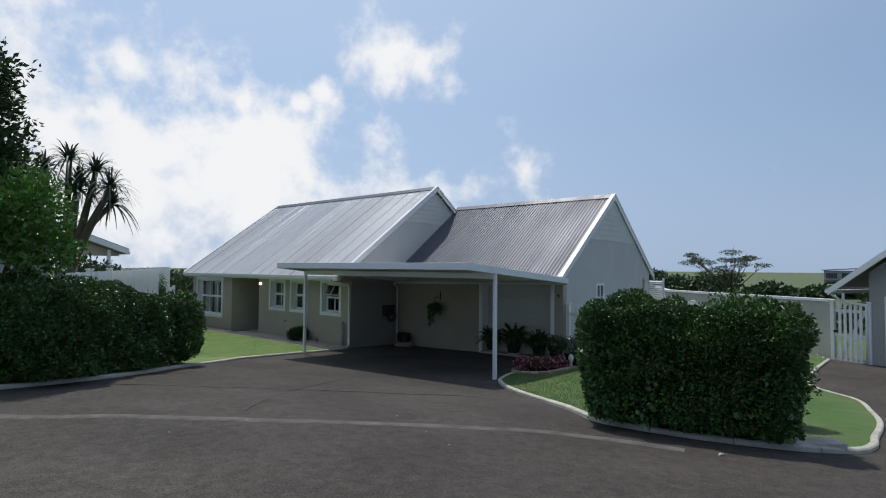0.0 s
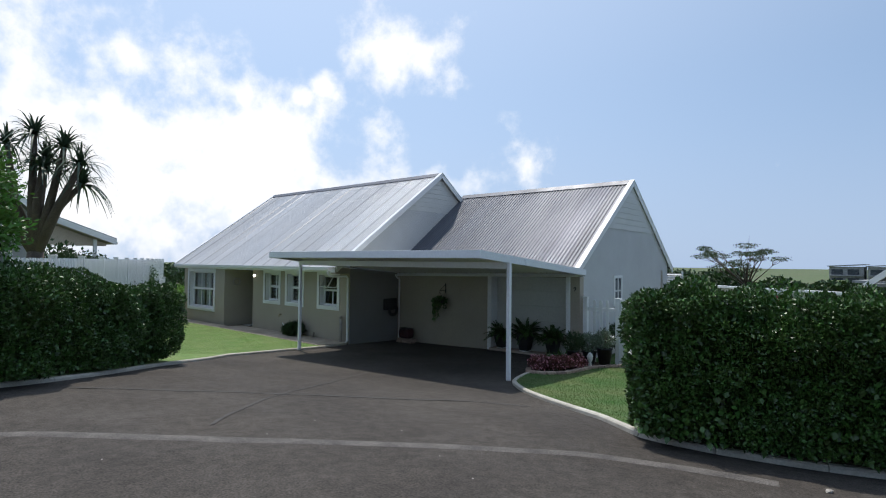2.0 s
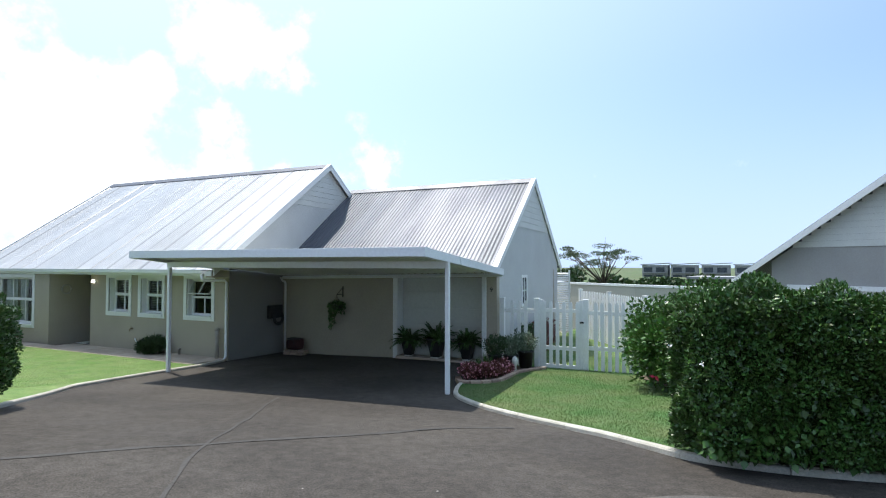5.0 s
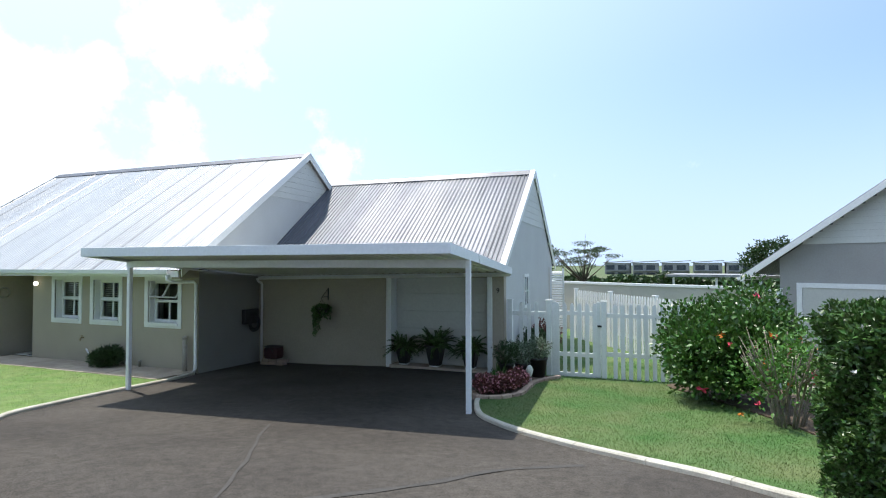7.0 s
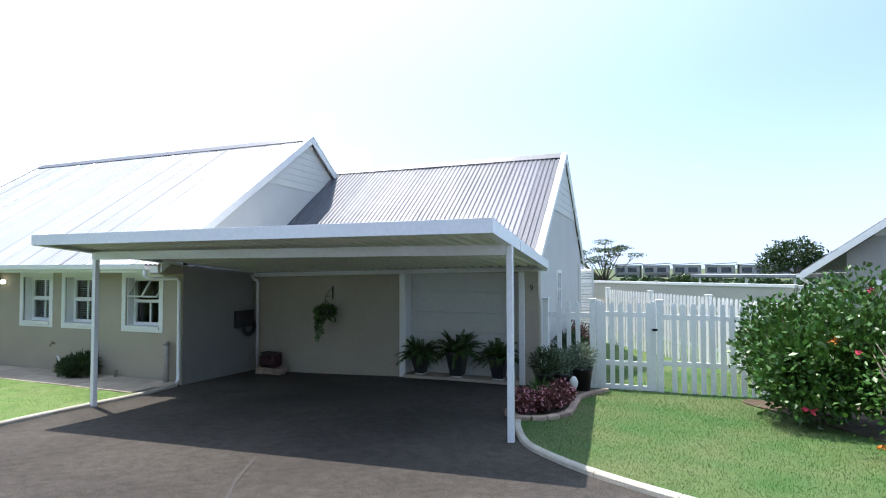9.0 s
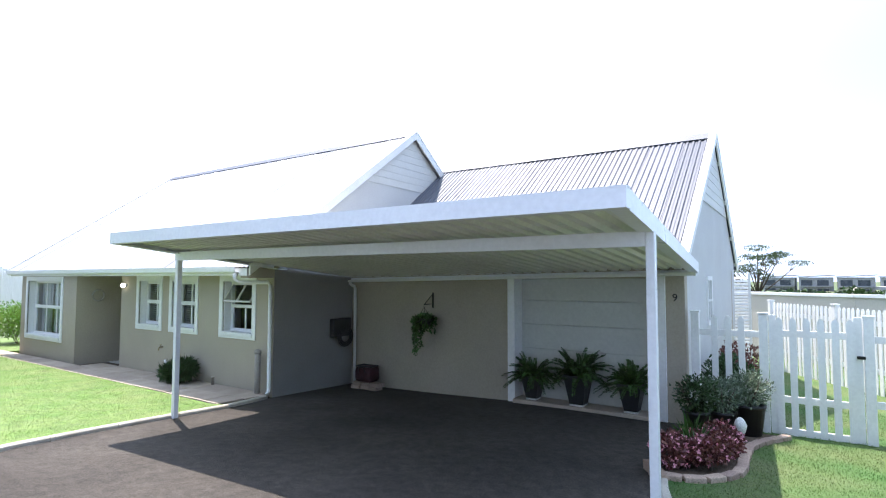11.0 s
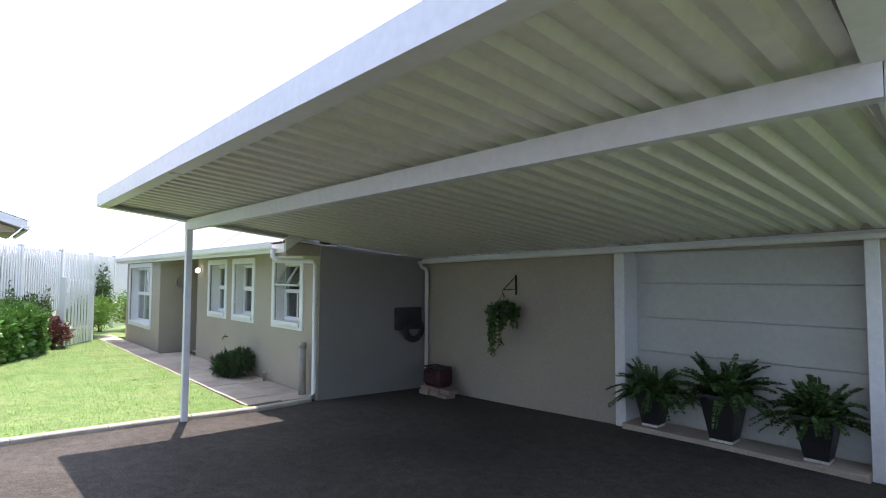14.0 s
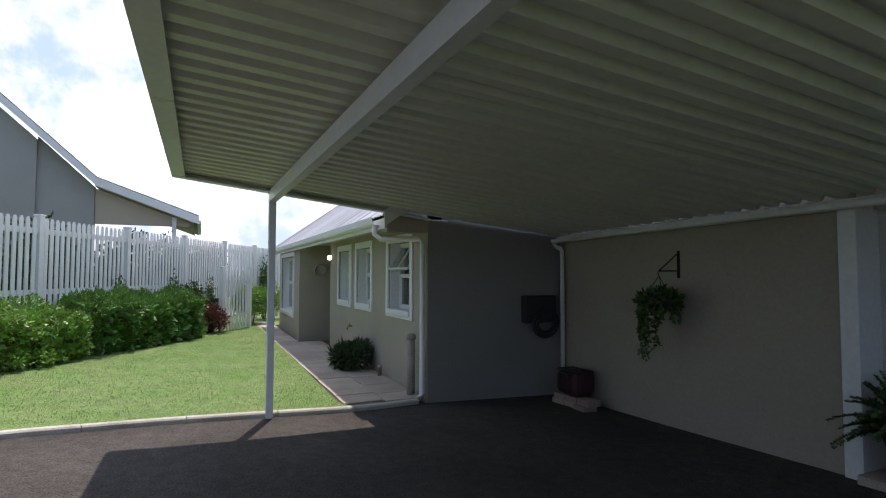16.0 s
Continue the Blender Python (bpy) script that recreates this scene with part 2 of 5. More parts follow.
LEAF_MID = material("hibiscus_leaf", (0.05, 0.125, 0.022), 0.38, second=(0.08, 0.16, 0.03), scale=3.0, fine=9, bump=0, fine_amount=0.2, island=0.4, translucent=0.15)
LEAF_DARK = material("dark_tree_leaf", (0.028, 0.062, 0.018), 0.5, second=(0.05, 0.09, 0.022), scale=1.0, fine=6, bump=0, fine_amount=0.2, island=0.4, translucent=0.15)
LEAF_GREY = material("grey_green_leaf", (0.16, 0.21, 0.14), 0.6, second=(0.10, 0.15, 0.09), scale=6.0, fine=20, bump=0, fine_amount=0.2, island=0.35, translucent=0.1)
LEAF_RED = material("dark_red_leaf", (0.17, 0.055, 0.045), 0.5, second=(0.08, 0.05, 0.03), scale=6.0, fine=20, bump=0, fine_amount=0.2, island=0.4, translucent=0.1)
ALOE = material("aloe_leaf", (0.055, 0.095, 0.055), 0.5, second=(0.04, 0.07, 0.04), scale=3.0, fine=20, bump=0, island=0.2)
PETAL_PINK = material("pink_petal", (0.75, 0.32, 0.40), 0.6, second=(0.75, 0.4, 0.5), scale=20, bump=0, island=0.3)
PETAL_RED = material("red_petal", (0.62, 0.04, 0.10), 0.6, second=(0.7, 0.1, 0.15), scale=20, bump=0, island=0.2)
PETAL_WHITE = material("white_petal", (0.8, 0.78, 0.75), 0.6, bump=0)
PETAL_ORANGE = material("orange_petal", (0.8, 0.25, 0.04), 0.6, bump=0)
BARK_PALE = material("pale_bark", (0.27, 0.23, 0.18), 0.9, second=(0.17, 0.14, 0.105), scale=8, fine=50, bump=0.8, bump_scale=40)
BARK = material("bark", (0.13, 0.10, 0.075), 0.9, second=(0.08, 0.06, 0.045), scale=8, fine=50, bump=0.8, bump_scale=40)
POT = material("black_pot", (0.02, 0.02, 0.022), 0.4, second=(0.03, 0.028, 0.026), scale=6, bump=0.05)
DARK = material("dark_grey_plastic", (0.03, 0.03, 0.033), 0.5, second=(0.045, 0.04, 0.04), scale=5, bump=0.05)
IRON = material("black_iron", (0.02, 0.02, 0.02), 0.5, 0.6, scale=10, bump=0.1)
BIN_RED = material("dark_red_fabric", (0.06, 0.015, 0.018), 0.6, second=(0.03, 0.012, 0.014), scale=6, bump=0.2, bump_scale=60)
DOOR_WOOD = material("dark_stained_wood", (0.10, 0.055, 0.03), 0.45, second=(0.06, 0.03, 0.018), scale=3, fine=30, bump=0.2, stretch=(8, 8, 1))
PIPE_GREY = material("weathered_pipe", (0.36, 0.33, 0.29), 0.7, second=(0.25, 0.22, 0.19), scale=9, bump=0.2)
CURTAIN = material("white_curtain", (0.68, 0.68, 0.66), 0.9, second=(0.52, 0.52, 0.50), scale=5, bump=0.2, stretch=(6, 1, 0.3))
ROOM = material("dim_room_wall", (0.16, 0.15, 0.135), 0.9, bump=0)
BRASS = material("tap_brass", (0.35, 0.27, 0.15), 0.4, 0.9, scale=20, bump=0.05)
STONE_WHITE = material("white_ornament", (0.7, 0.7, 0.66), 0.6, scale=9, bump=0.1)
WALL_GREY = material("neighbour_render", (0.36, 0.35, 0.335), 0.85, second=(0.30, 0.29, 0.28), scale=1.0, fine=30, bump=0.2, bump_scale=120, fine_amount=0.05)
WALL_PALE = material("boundary_render", (0.50, 0.47, 0.42), 0.85, second=(0.42, 0.39, 0.35), scale=1.0, fine=30, bump=0.2, bump_scale=120, fine_amount=0.05)
SOFFIT = material("beige_soffit", (0.5, 0.42, 0.34), 0.8, second=(0.44, 0.37, 0.3), scale=1.0, bump=0.05)
FAR_WALL = material("far_house_wall", (0.33, 0.33, 0.335), 0.85, scale=0.3, fine=3, bump=0)
FAR_DARK = material("far_house_glass", (0.05, 0.06, 0.075), 0.25, scale=0.3, fine=3, bump=0)
FAR_ROOF = material("far_house_roof", (0.36, 0.37, 0.39), 0.6, scale=0.3, fine=3, bump=0)
GLASS = glass_material()
GLOBE = lamp_material()


# ---- building helpers ----
LOOSE = {"foliage", "inner_foliage", "flowers", "red_flowers", "orange_flowers", "branches", "stems", "stem", "crown", "fronds", "trailing_leaves"}


def part(name, bm, mat, parent=None, label=""):
    """Links a bmesh (or mesh data) as one mesh object under a thing or part."""
    if isinstance(bm, bmesh.types.BMesh):
        me = bpy.data.meshes.new(name)
        bmesh.ops.recalc_face_normals(bm, faces=bm.faces)
        bm.to_mesh(me)
        bm.free()
    else:
        me = bm
    if mat is not None and not me.materials:
        me.materials.append(mat)
    ob = new(name, me)
    ob.parent = parent
    return tagged(ob, label, kind="stuff" if name in LOOSE else "")


def thing(name, at=(0, 0, 0), turn=0.0, label="", category="", group="", kind=""):
    ob = new(name)
    ob.matrix_basis = pose(*at, 0, 0, turn)
    return tagged(ob, label, category, group, kind)


def box(x0, x1, y0, y1, z0, z1, bm=None, bevel=0.0):
    bm = bm or bmesh.new()
    made = bmesh.ops.create_cube(bm, size=1.0, matrix=Matrix.LocRotScale(((x0 + x1) / 2, (y0 + y1) / 2, (z0 + z1) / 2), None, (abs(x1 - x0), abs(y1 - y0), abs(z1 - z0))))
    if bevel:
        edges = list({e for v in made["verts"] for e in v.link_edges})
        bmesh.ops.bevel(bm, geom=edges, offset=bevel, segments=2, affect="EDGES", profile=0.5)
    return bm


def prism(points, axis, a, b, bm=None, lift=0.0):
    """A flat outline of 2D points pushed from a to b along an axis ('x': points are y, z; 'y': x, z; 'z': x, y)."""
    bm = bm or bmesh.new()

    def at(p, t):
        return {"x": (t, p[0], p[1]), "y": (p[0], t, p[1]), "z": (p[0], p[1], t)}[axis]
    lo = [bm.verts.new(at(p, a)) for p in points]
    hi = [bm.verts.new(Vector(at(p, b)) + Vector((0, 0, lift))) for p in points]
    bm.faces.new(lo)
    bm.faces.new(hi)
    n = len(points)
    for i in range(n):
        bm.faces.new((lo[i], lo[(i + 1) % n], hi[(i + 1) % n], hi[i]))
    return bm


def tube(points, r, bm=None, sides=10):
    """A round pipe along points; r is one radius or one for each point."""
    bm = bm or bmesh.new()
    pts = [Vector(p) for p in points]
    rr = r if isinstance(r, (list, tuple)) else [r] * len(pts)
    rings = []
    for i, p in enumerate(pts):
        d = (pts[min(i + 1, len(pts) - 1)] - pts[max(i - 1, 0)]).normalized()
        u = d.orthogonal().normalized() if abs(d.z) < 0.9 else Vector((1, 0, 0))
        u = (u - d * u.dot(d)).normalized()
        if abs(d.z) < 0.9:
            u = Vector((0, 0, 1)) - d * d.z
            u.normalize()
        w = d.cross(u)
        rings.append([bm.verts.new(p + (u * math.cos(2 * math.pi * k / sides) + w * math.sin(2 * math.pi * k / sides)) * rr[i]) for k in range(sides)])
    for a, b in zip(rings, rings[1:]):
        for k in range(sides):
            f = bm.faces.new((a[k], a[(k + 1) % sides], b[(k + 1) % sides], b[k]))
            f.smooth = True
    bm.faces.new(rings[0])
    bm.faces.new(rings[-1])
    return bm


def lathe(profile, sides=20, bm=None, at=(0, 0, 0)):
    bm = bm or bmesh.new()
    rings = [[bm.verts.new((at[0] + r * math.cos(2 * math.pi * k / sides), at[1] + r * math.sin(2 * math.pi * k / sides), at[2] + z)) for k in range(sides)] for r, z in profile]
    for a, b in zip(rings, rings[1:]):
        for k in range(sides):
            f = bm.faces.new((a[k], a[(k + 1) % sides], b[(k + 1) % sides], b[k]))
            f.smooth = True
    bm.faces.new(rings[0])
    bm.faces.new(rings[-1])
    return bm


FALL_AT = [-80, -20, -11, -9.8, -9, -8, -7, -6, -5, -4, -3, -2, 0, 2, 4, 10, 60]
FALL_UP = [0.95, 0.93, 0.92, 0.82, 0.775, 0.655, 0.535, 0.425, 0.285, 0.19, 0.12, 0.07, 0, -0.07, -0.12, -0.2, -0.4]


def ground_z(x, y):
    """Height of the drive: it falls from the road towards the house and a little to the west."""
    z = sum(float(np.interp(y + d, FALL_AT, FALL_UP)) for d in (-0.5, -0.25, 0, 0.25, 0.5)) / 5
    tilt = float(np.interp(y, [-5, -2, 2], [0.04, 0.025, 0.014]))
    return z + tilt * min(16, max(0, x)) + 0.06 * math.exp(-((x - 4.6) / 2.2) ** 2) * min(1, max(0, (y + 1.5) / 3))


def drape(outline, dz, step=0.5, thick=0.0):
    """A sheet with that outline laid dz above the drive's slope, with a skirt of that thickness."""
    bm = bmesh.new()
    bm.faces.new([bm.verts.new((x, y, 0)) for x, y in outline])
    xs, ys = [p[0] for p in outline], [p[1] for p in outline]
    for lo, hi, nrm in ((min(xs), max(xs), (1, 0, 0)), (min(ys), max(ys), (0, 1, 0))):
        k = math.ceil(lo / step) * step
        while k < hi:
            co = (k, 0, 0) if nrm[0] else (0, k, 0)
            bmesh.ops.bisect_plane(bm, geom=bm.verts[:] + bm.edges[:] + bm.faces[:], plane_co=co, plane_no=nrm)
            k += step
    bmesh.ops.triangulate(bm, faces=bm.faces[:])
    for v in bm.verts:
        v.co.z = ground_z(v.co.x, v.co.y) + dz
    if thick:
        rim = [e for e in bm.edges if e.is_boundary]
        low = bmesh.ops.extrude_edge_only(bm, edges=rim)
        for v in [g for g in low["geom"] if isinstance(g, bmesh.types.BMVert)]:
            v.co.z -= thick
    return bm


def smooth_line(points, n=8):
    """A rounded line through 2D points."""
    out, m = [], len(points)
    for i in range(m - 1):
        p0, p1, p2, p3 = (Vector(points[max(0, min(m - 1, j))]) for j in (i - 1, i, i + 1, i + 2))
        for k in range(n):
            t = k / n
            out.append(tuple(0.5 * ((2 * p1) + (p2 - p0) * t + (2 * p0 - 5 * p1 + 4 * p2 - p3) * t * t + (3 * p1 - p0 - 3 * p2 + p3) * t ** 3)))
    return out + [tuple(points[-1])]


def foliage_mesh(name, places, ways, sizes, mat, slim=0.5, fold=0.25):
    """One mesh of many small pointed leaves, each folded along its middle."""
    n = len(places)
    places, ways = np.asarray(places, float), np.asarray(ways, float)
    sizes = np.asarray(sizes, float).reshape(-1, 1)
    ways = ways / (np.linalg.norm(ways, axis=1, keepdims=True) + 1e-9)
    rnd = np.random.normal(size=(n, 3))
    side = np.cross(ways, rnd)
    side /= np.linalg.norm(side, axis=1, keepdims=True) + 1e-9
    up = np.cross(side, ways)
    tip, mid = places + ways * sizes, places + ways * sizes * 0.45
    left, right = mid + side * sizes * slim * 0.5 + up * sizes * fold * 0.3, mid - side * sizes * slim * 0.5 + up * sizes * fold * 0.3
    verts = np.stack([places, left, tip, right], axis=1).reshape(-1, 3)
    idx = np.arange(n) * 4
    faces = np.concatenate([np.stack([idx, idx + 2, idx + 1], 1), np.stack([idx, idx + 3, idx + 2], 1)])
    me = bpy.data.meshes.new(name)
    me.vertices.add(len(verts))
    me.vertices.foreach_set("co", verts.ravel())
    me.loops.add(len(faces) * 3)
    me.loops.foreach_set("vertex_index", faces.ravel().astype(np.int32))
    me.polygons.add(len(faces))
    me.polygons.foreach_set("loop_start", (np.arange(len(faces)) * 3).astype(np.int32))
    me.polygons.foreach_set("loop_total", np.full(len(faces), 3, np.int32))
    me.update(calc_edges=True)
    me.materials.append(mat)
    return me


def clump_points(centre, radii, count, seed, depth=0.35, lump=0.35):
    """Leaf places in an uneven shell about a centre, and the way each leaf points."""
    rng = np.random.default_rng(seed)
    d = rng.normal(size=(count, 3))
    d /= np.linalg.norm(d, axis=1, keepdims=True)
    lum = np.array([noise.noise(Vector(v) * 2.3 + Vector((seed, 0, 0))) + 0.5 * noise.noise(Vector(v) * 5.1 + Vector((0, seed, 0))) for v in d])
    r = (1 + lump * lum) * (1 - depth * rng.random(count) ** 1.5)
    p = np.asarray(centre) + d * r[:, None] * np.asarray(radii)
    w = d + rng.normal(size=(count, 3)) * 0.7 + np.array([0, 0, 0.25])
    return p, w

# ---- ground, drive, lawns ----
def build_ground():
    ax = [-1500, -600, -250, -120, -70] + [-45 + 3 * i for i in range(31)] + [70, 120, 250, 600, 1500]
    verts = [(x, y, (ground_z(x, y) - 0.3) if math.hypot(x, y) < 48 else -0.6 if math.hypot(x, y) < 300 else -3.0) for y in ax for x in ax]
    n = len(ax)
    faces = [(j * n + i, j * n + i + 1, (j + 1) * n + i + 1, (j + 1) * n + i) for j in range(n - 1) for i in range(n - 1)]
    me = bpy.data.meshes.new("ground")
    me.from_pydata(verts, [], faces)
    tagged(part("ground", me, FIELD), "rough green open ground out to the horizon", "ground", kind="structure")


KERB_LEFT = smooth_line([(0.03, -0.12), (0.2, -1.0), (0.2, -2.0), (0.27, -2.9), (0.42, -3.6), (0.64, -4.25), (1.05, -4.75), (1.55, -5.3), (2.2, -6.05), (2.95, -6.98), (3.85, -7.96), (4.4, -8.7), (4.65, -9.2), (4.85, -10.1), (4.75, -11.2), (3.6, -12.4), (0, -14.2), (-6, -17)])
KERB_RIGHT = smooth_line([(6.92, -0.72), (7.05, -1.3), (7.33, -2.02), (7.78, -2.58), (8.26, -3.03), (8.89, -3.5), (9.65, -4.02), (10.2, -4.42), (10.7, -4.95), (11.1, -5.3), (11.65, -5.42), (12.15, -5.4),
                          (12.7, -5.28), (13.25, -5.0), (13.66, -4.45), (13.79, -3.6), (13.78, -2.7), (13.8, -1.2), (13.66, 0.0), (13.35, 1.6), (12.5, 2.9), (12.3, 5.0), (12.4, 8.2)])


def build_kerb(line, flip, label):
    k = thing("kerb", label=label, category="kerb", kind="structure")
    pts = [Vector(p) for p in line]
    run, start = 0.0, 0
    for i in range(1, len(pts)):
        run += (pts[i] - pts[i - 1]).length
        if run > 0.85 or i == len(pts) - 1:
            seg = pts[start:i + 1]
            bm = bmesh.new()
            rings = []
            for j, p in enumerate(seg):
                d = (seg[min(j + 1, len(seg) - 1)] - seg[max(j - 1, 0)]).normalized()
                nrm = Vector((-d.y, d.x)) * flip
                end = 0.004 if j in (0, len(seg) - 1) else 0
                p = p + d * (end if j == 0 else -end)
                z = ground_z(p.x, p.y)
                prof = [(0, -0.1), (0.0, 0.04), (0.015, 0.056), (0.07, 0.06), (0.085, 0.05), (0.085, -0.1)]
                rings.append([bm.verts.new((p.x + nrm.x * a, p.y + nrm.y * a, z + b)) for a, b in prof])
            for r0, r1 in zip(rings, rings[1:]):
                for c in range(len(r0)):
                    bm.faces.new((r0[c], r0[(c + 1) % 6], r1[(c + 1) % 6], r1[c]))
            bm.faces.new(rings[0])
            bm.faces.new(rings[-1])
            part("kerb_stone", bm, CONCRETE, k)
            run, start = 0.0, i


def build_drive():
    bm = drape([(0.12, -3.9), (0.5, -4.6), (1.5, -5.6), (2.8, -7.2), (3.9, -8.5), (4.5, -9.6), (4.5, -11.2), (3.4, -12.2), (-6, -16.5), (-12, -24), (30, -24), (30, 9), (12.2, 9), (12.2, -2), (6.9, -0.4), (6.9, 2.2), (-0.02, 2.3), (-0.02, -0.05)], 0.0, 0.6, 0.05)
    tagged(part("road", bm, ASPHALT), "worn dark grey asphalt drive and road", "road", kind="structure")
    joint = smooth_line([(4.7, -11.6), (7.0, -10.45), (7.7, -9.68), (8.75, -8.78), (9.8, -7.65), (10.55, -6.95), (11.2, -6.5), (12.4, -6.2)], 10)
    bm = bmesh.new()
    rows = []
    for i, p in enumerate(joint):
        d = (Vector(joint[min(i + 1, len(joint) - 1)]) - Vector(joint[max(i - 1, 0)])).normalized()
        wob = 0.02 * noise.noise(Vector((p[0] * 3, p[1] * 3, 0)))
        rows.append([bm.verts.new((p[0] - d.y * (a + wob), p[1] + d.x * (a + wob), ground_z(*p) + h)) for a, h in ((-0.10, -0.01), (-0.05, 0.012), (0.04, 0.014), (0.10, -0.01))])
    for a, b in zip(rows, rows[1:]):
        for c in range(3):
            bm.faces.new((a[c], a[c + 1], b[c + 1], b[c])).smooth = True
    tagged(part("road_joint", bm, JOINT), "pale raised joint between road and drive", "road joint", kind="structure")


def tar_line(points, width, label):
    line = smooth_line(points, 10)
    bm = bmesh.new()
    rows = []
    for i, q in enumerate(line):
        d = (Vector(line[min(i + 1, len(line) - 1)]) - Vector(line[max(i - 1, 0)])).normalized()
        wob = 0.06 * noise.noise(Vector((q[0] * 1.3, q[1] * 1.3, 0)))
        half = width * (0.7 + 0.5 * noise.noise(Vector((q[0] * 2.5, q[1] * 2.5, 4))))
        rows.append([bm.verts.new((q[0] - d.y * (a + wob), q[1] + d.x * (a + wob), ground_z(q[0] - d.y * (a + wob), q[1] + d.x * (a + wob)) + 0.005)) for a in (-half, half)])
    for a, b in zip(rows, rows[1:]):
        bm.faces.new((a[0], a[1], b[1], b[0]))
    tagged(part("tar_seam", bm, TAR), label, "road seam", kind="structure")


def inside(poly, x, y):
    hit = False
    for (x0, y0), (x1, y1) in zip(poly, poly[1:] + poly[:1]):
        if (y0 > y) != (y1 > y) and x < (x1 - x0) * (y - y0) / (y1 - y0) + x0:
            hit = not hit
    return hit


def build_lawn(outline, grass_zone, count, seed, label, turf, blade):
    lawn = part("lawn", drape(outline, 0.04, 0.6, 0.08), turf)
    tagged(lawn, label, "lawn", kind="structure")
    rng = np.random.default_rng(seed)
    x0, x1, y0, y1 = grass_zone
    pts = []
    while len(pts) < count:
        x, y = rng.uniform(x0, x1), rng.uniform(y0, y1)
        if inside(outline, x, y):
            pts.append((x, y, ground_z(x, y) + 0.04))
    ways = rng.normal(size=(count, 3)) * 0.55 + np.array([0, 0, 1])
    g = part("grass", foliage_mesh("grass", pts, ways, rng.uniform(0.015, 0.036, count), blade, 0.16, 0.1), None)
    tagged(g, "short green mown grass blades on the lawn", "grass", kind="stuff")


BED = smooth_line([(6.8, -0.55), (7.0, -0.85), (7.35, -0.75), (7.6, -0.3), (7.6, 0.4), (7.62, 1.0), (7.78, 1.5), (8.0, 1.95)], 6)


def beside(line, side, off):
    """The line moved off sideways, to the kerb's back."""
    out = []
    for k in range(len(line)):
        d = (Vector(line[min(k + 1, len(line) - 1)]) - Vector(line[max(k - 1, 0)])).normalized()
        out.append((line[k][0] - d.y * side * off, line[k][1] + d.x * side * off))
    return out


LAWN_L = beside(KERB_LEFT, -1, 0.07)[8:] + [(-16, -17), (-16, 3.0), (-11.2, 3.0), (-11.2, -0.95), (-0.2, -1.12)]
LAWN_R = [p for p in BED[5:]] + [(6.85, 2.2), (6.85, 13.0), (12.3, 8.6)] + list(reversed(beside(KERB_RIGHT, 1, 0.07)[6:]))
build_ground()
build_drive()
tar_line([(5.04, -8.89), (5.66, -8.13), (6.26, -7.31), (6.77, -6.77), (7.78, -5.64), (8.5, -4.7), (9.1, -4.3)], 0.06, "broad dark tar seam across the drive")
tar_line([(8.2, -8.49), (7.94, -8.25), (7.3, -7.5), (6.72, -6.74), (6.18, -5.79), (5.27, -4.35), (4.8, -3.5)], 0.025, "thin dark crack running up the drive")
build_kerb(KERB_LEFT, -1, "pale concrete kerb edging the lawn")
build_kerb(KERB_RIGHT, 1, "curved pale concrete kerb round the planted island")
build_lawn(LAWN_L, (-12, 0.3, -6, -0.8), 70000, 5, "mown green lawn in front of the house", LAWN, BLADE)
build_lawn(LAWN_R, (7, 12, -5.5, 4.5), 80000, 6, "deep green lawn with dry patches beside the drive", LAWN_DEEP, BLADE_DEEP)


# ---- the house ----
def wall_with_holes(x0, x1, z0, z1, holes, y0, y1):
    """A wall along x from y0 (outer) to y1, with square openings (x0, x1, z0, z1) through it."""
    bm = bmesh.new()
    xs = sorted({x0, x1, *(h[0] for h in holes), *(h[1] for h in holes)})
    zs = sorted({z0, z1, *(h[2] for h in holes), *(h[3] for h in holes)})

    def solid(i, k):
        if not (0 <= i < len(xs) - 1 and 0 <= k < len(zs) - 1):
            return False
        cx, cz = (xs[i] + xs[i + 1]) / 2, (zs[k] + zs[k + 1]) / 2
        return not any(h[0] < cx < h[1] and h[2] < cz < h[3] for h in holes)
    for i in range(len(xs) - 1):
        for k in range(len(zs) - 1):
            if not solid(i, k):
                continue
            a, b, c, d = xs[i], xs[i + 1], zs[k], zs[k + 1]
            for y in (y0, y1):
                bm.faces.new([bm.verts.new(p) for p in ((a, y, c), (b, y, c), (b, y, d), (a, y, d))])
            for ni, nk, e in ((i - 1, k, ((a, c), (a, d))), (i + 1, k, ((b, c), (b, d))), (i, k - 1, ((a, c), (b, c))), (i, k + 1, ((a, d), (b, d)))):
                if not solid(ni, nk):
                    (p, q), (r, s) = e
                    bm.faces.new([bm.verts.new(v) for v in ((p, y0, q), (r, y0, s), (r, y1, s), (p, y1, q))])
    bmesh.ops.remove_doubles(bm, verts=bm.verts, dist=0.0005)
    return bm


def ribbed(u0, u1, pitch, rise, point, flat=0.35, thick=0.006):
    """A ribbed metal sheet: ribs stand across u; point(u, v, h) gives the place, v runs 0 to 1."""
    bm = bmesh.new()
    us, u = [], u0
    while u < u1 - 1e-6:
        for f, h in ((0, 0), (flat, 0), (flat + 0.16, rise), (1 - 0.16, rise)):
            if u + f * pitch < u1:
                us.append((u + f * pitch, h))
        u += pitch
    us.append((u1, 0))
    rows = [[bm.verts.new(point(u, v, h)) for u, h in us] for v in (0.0, 0.5, 1.0)]
    for a, b in zip(rows, rows[1:]):
        for k in range(len(us) - 1):
            bm.faces.new((a[k], a[k + 1], b[k + 1], b[k]))
    return bm


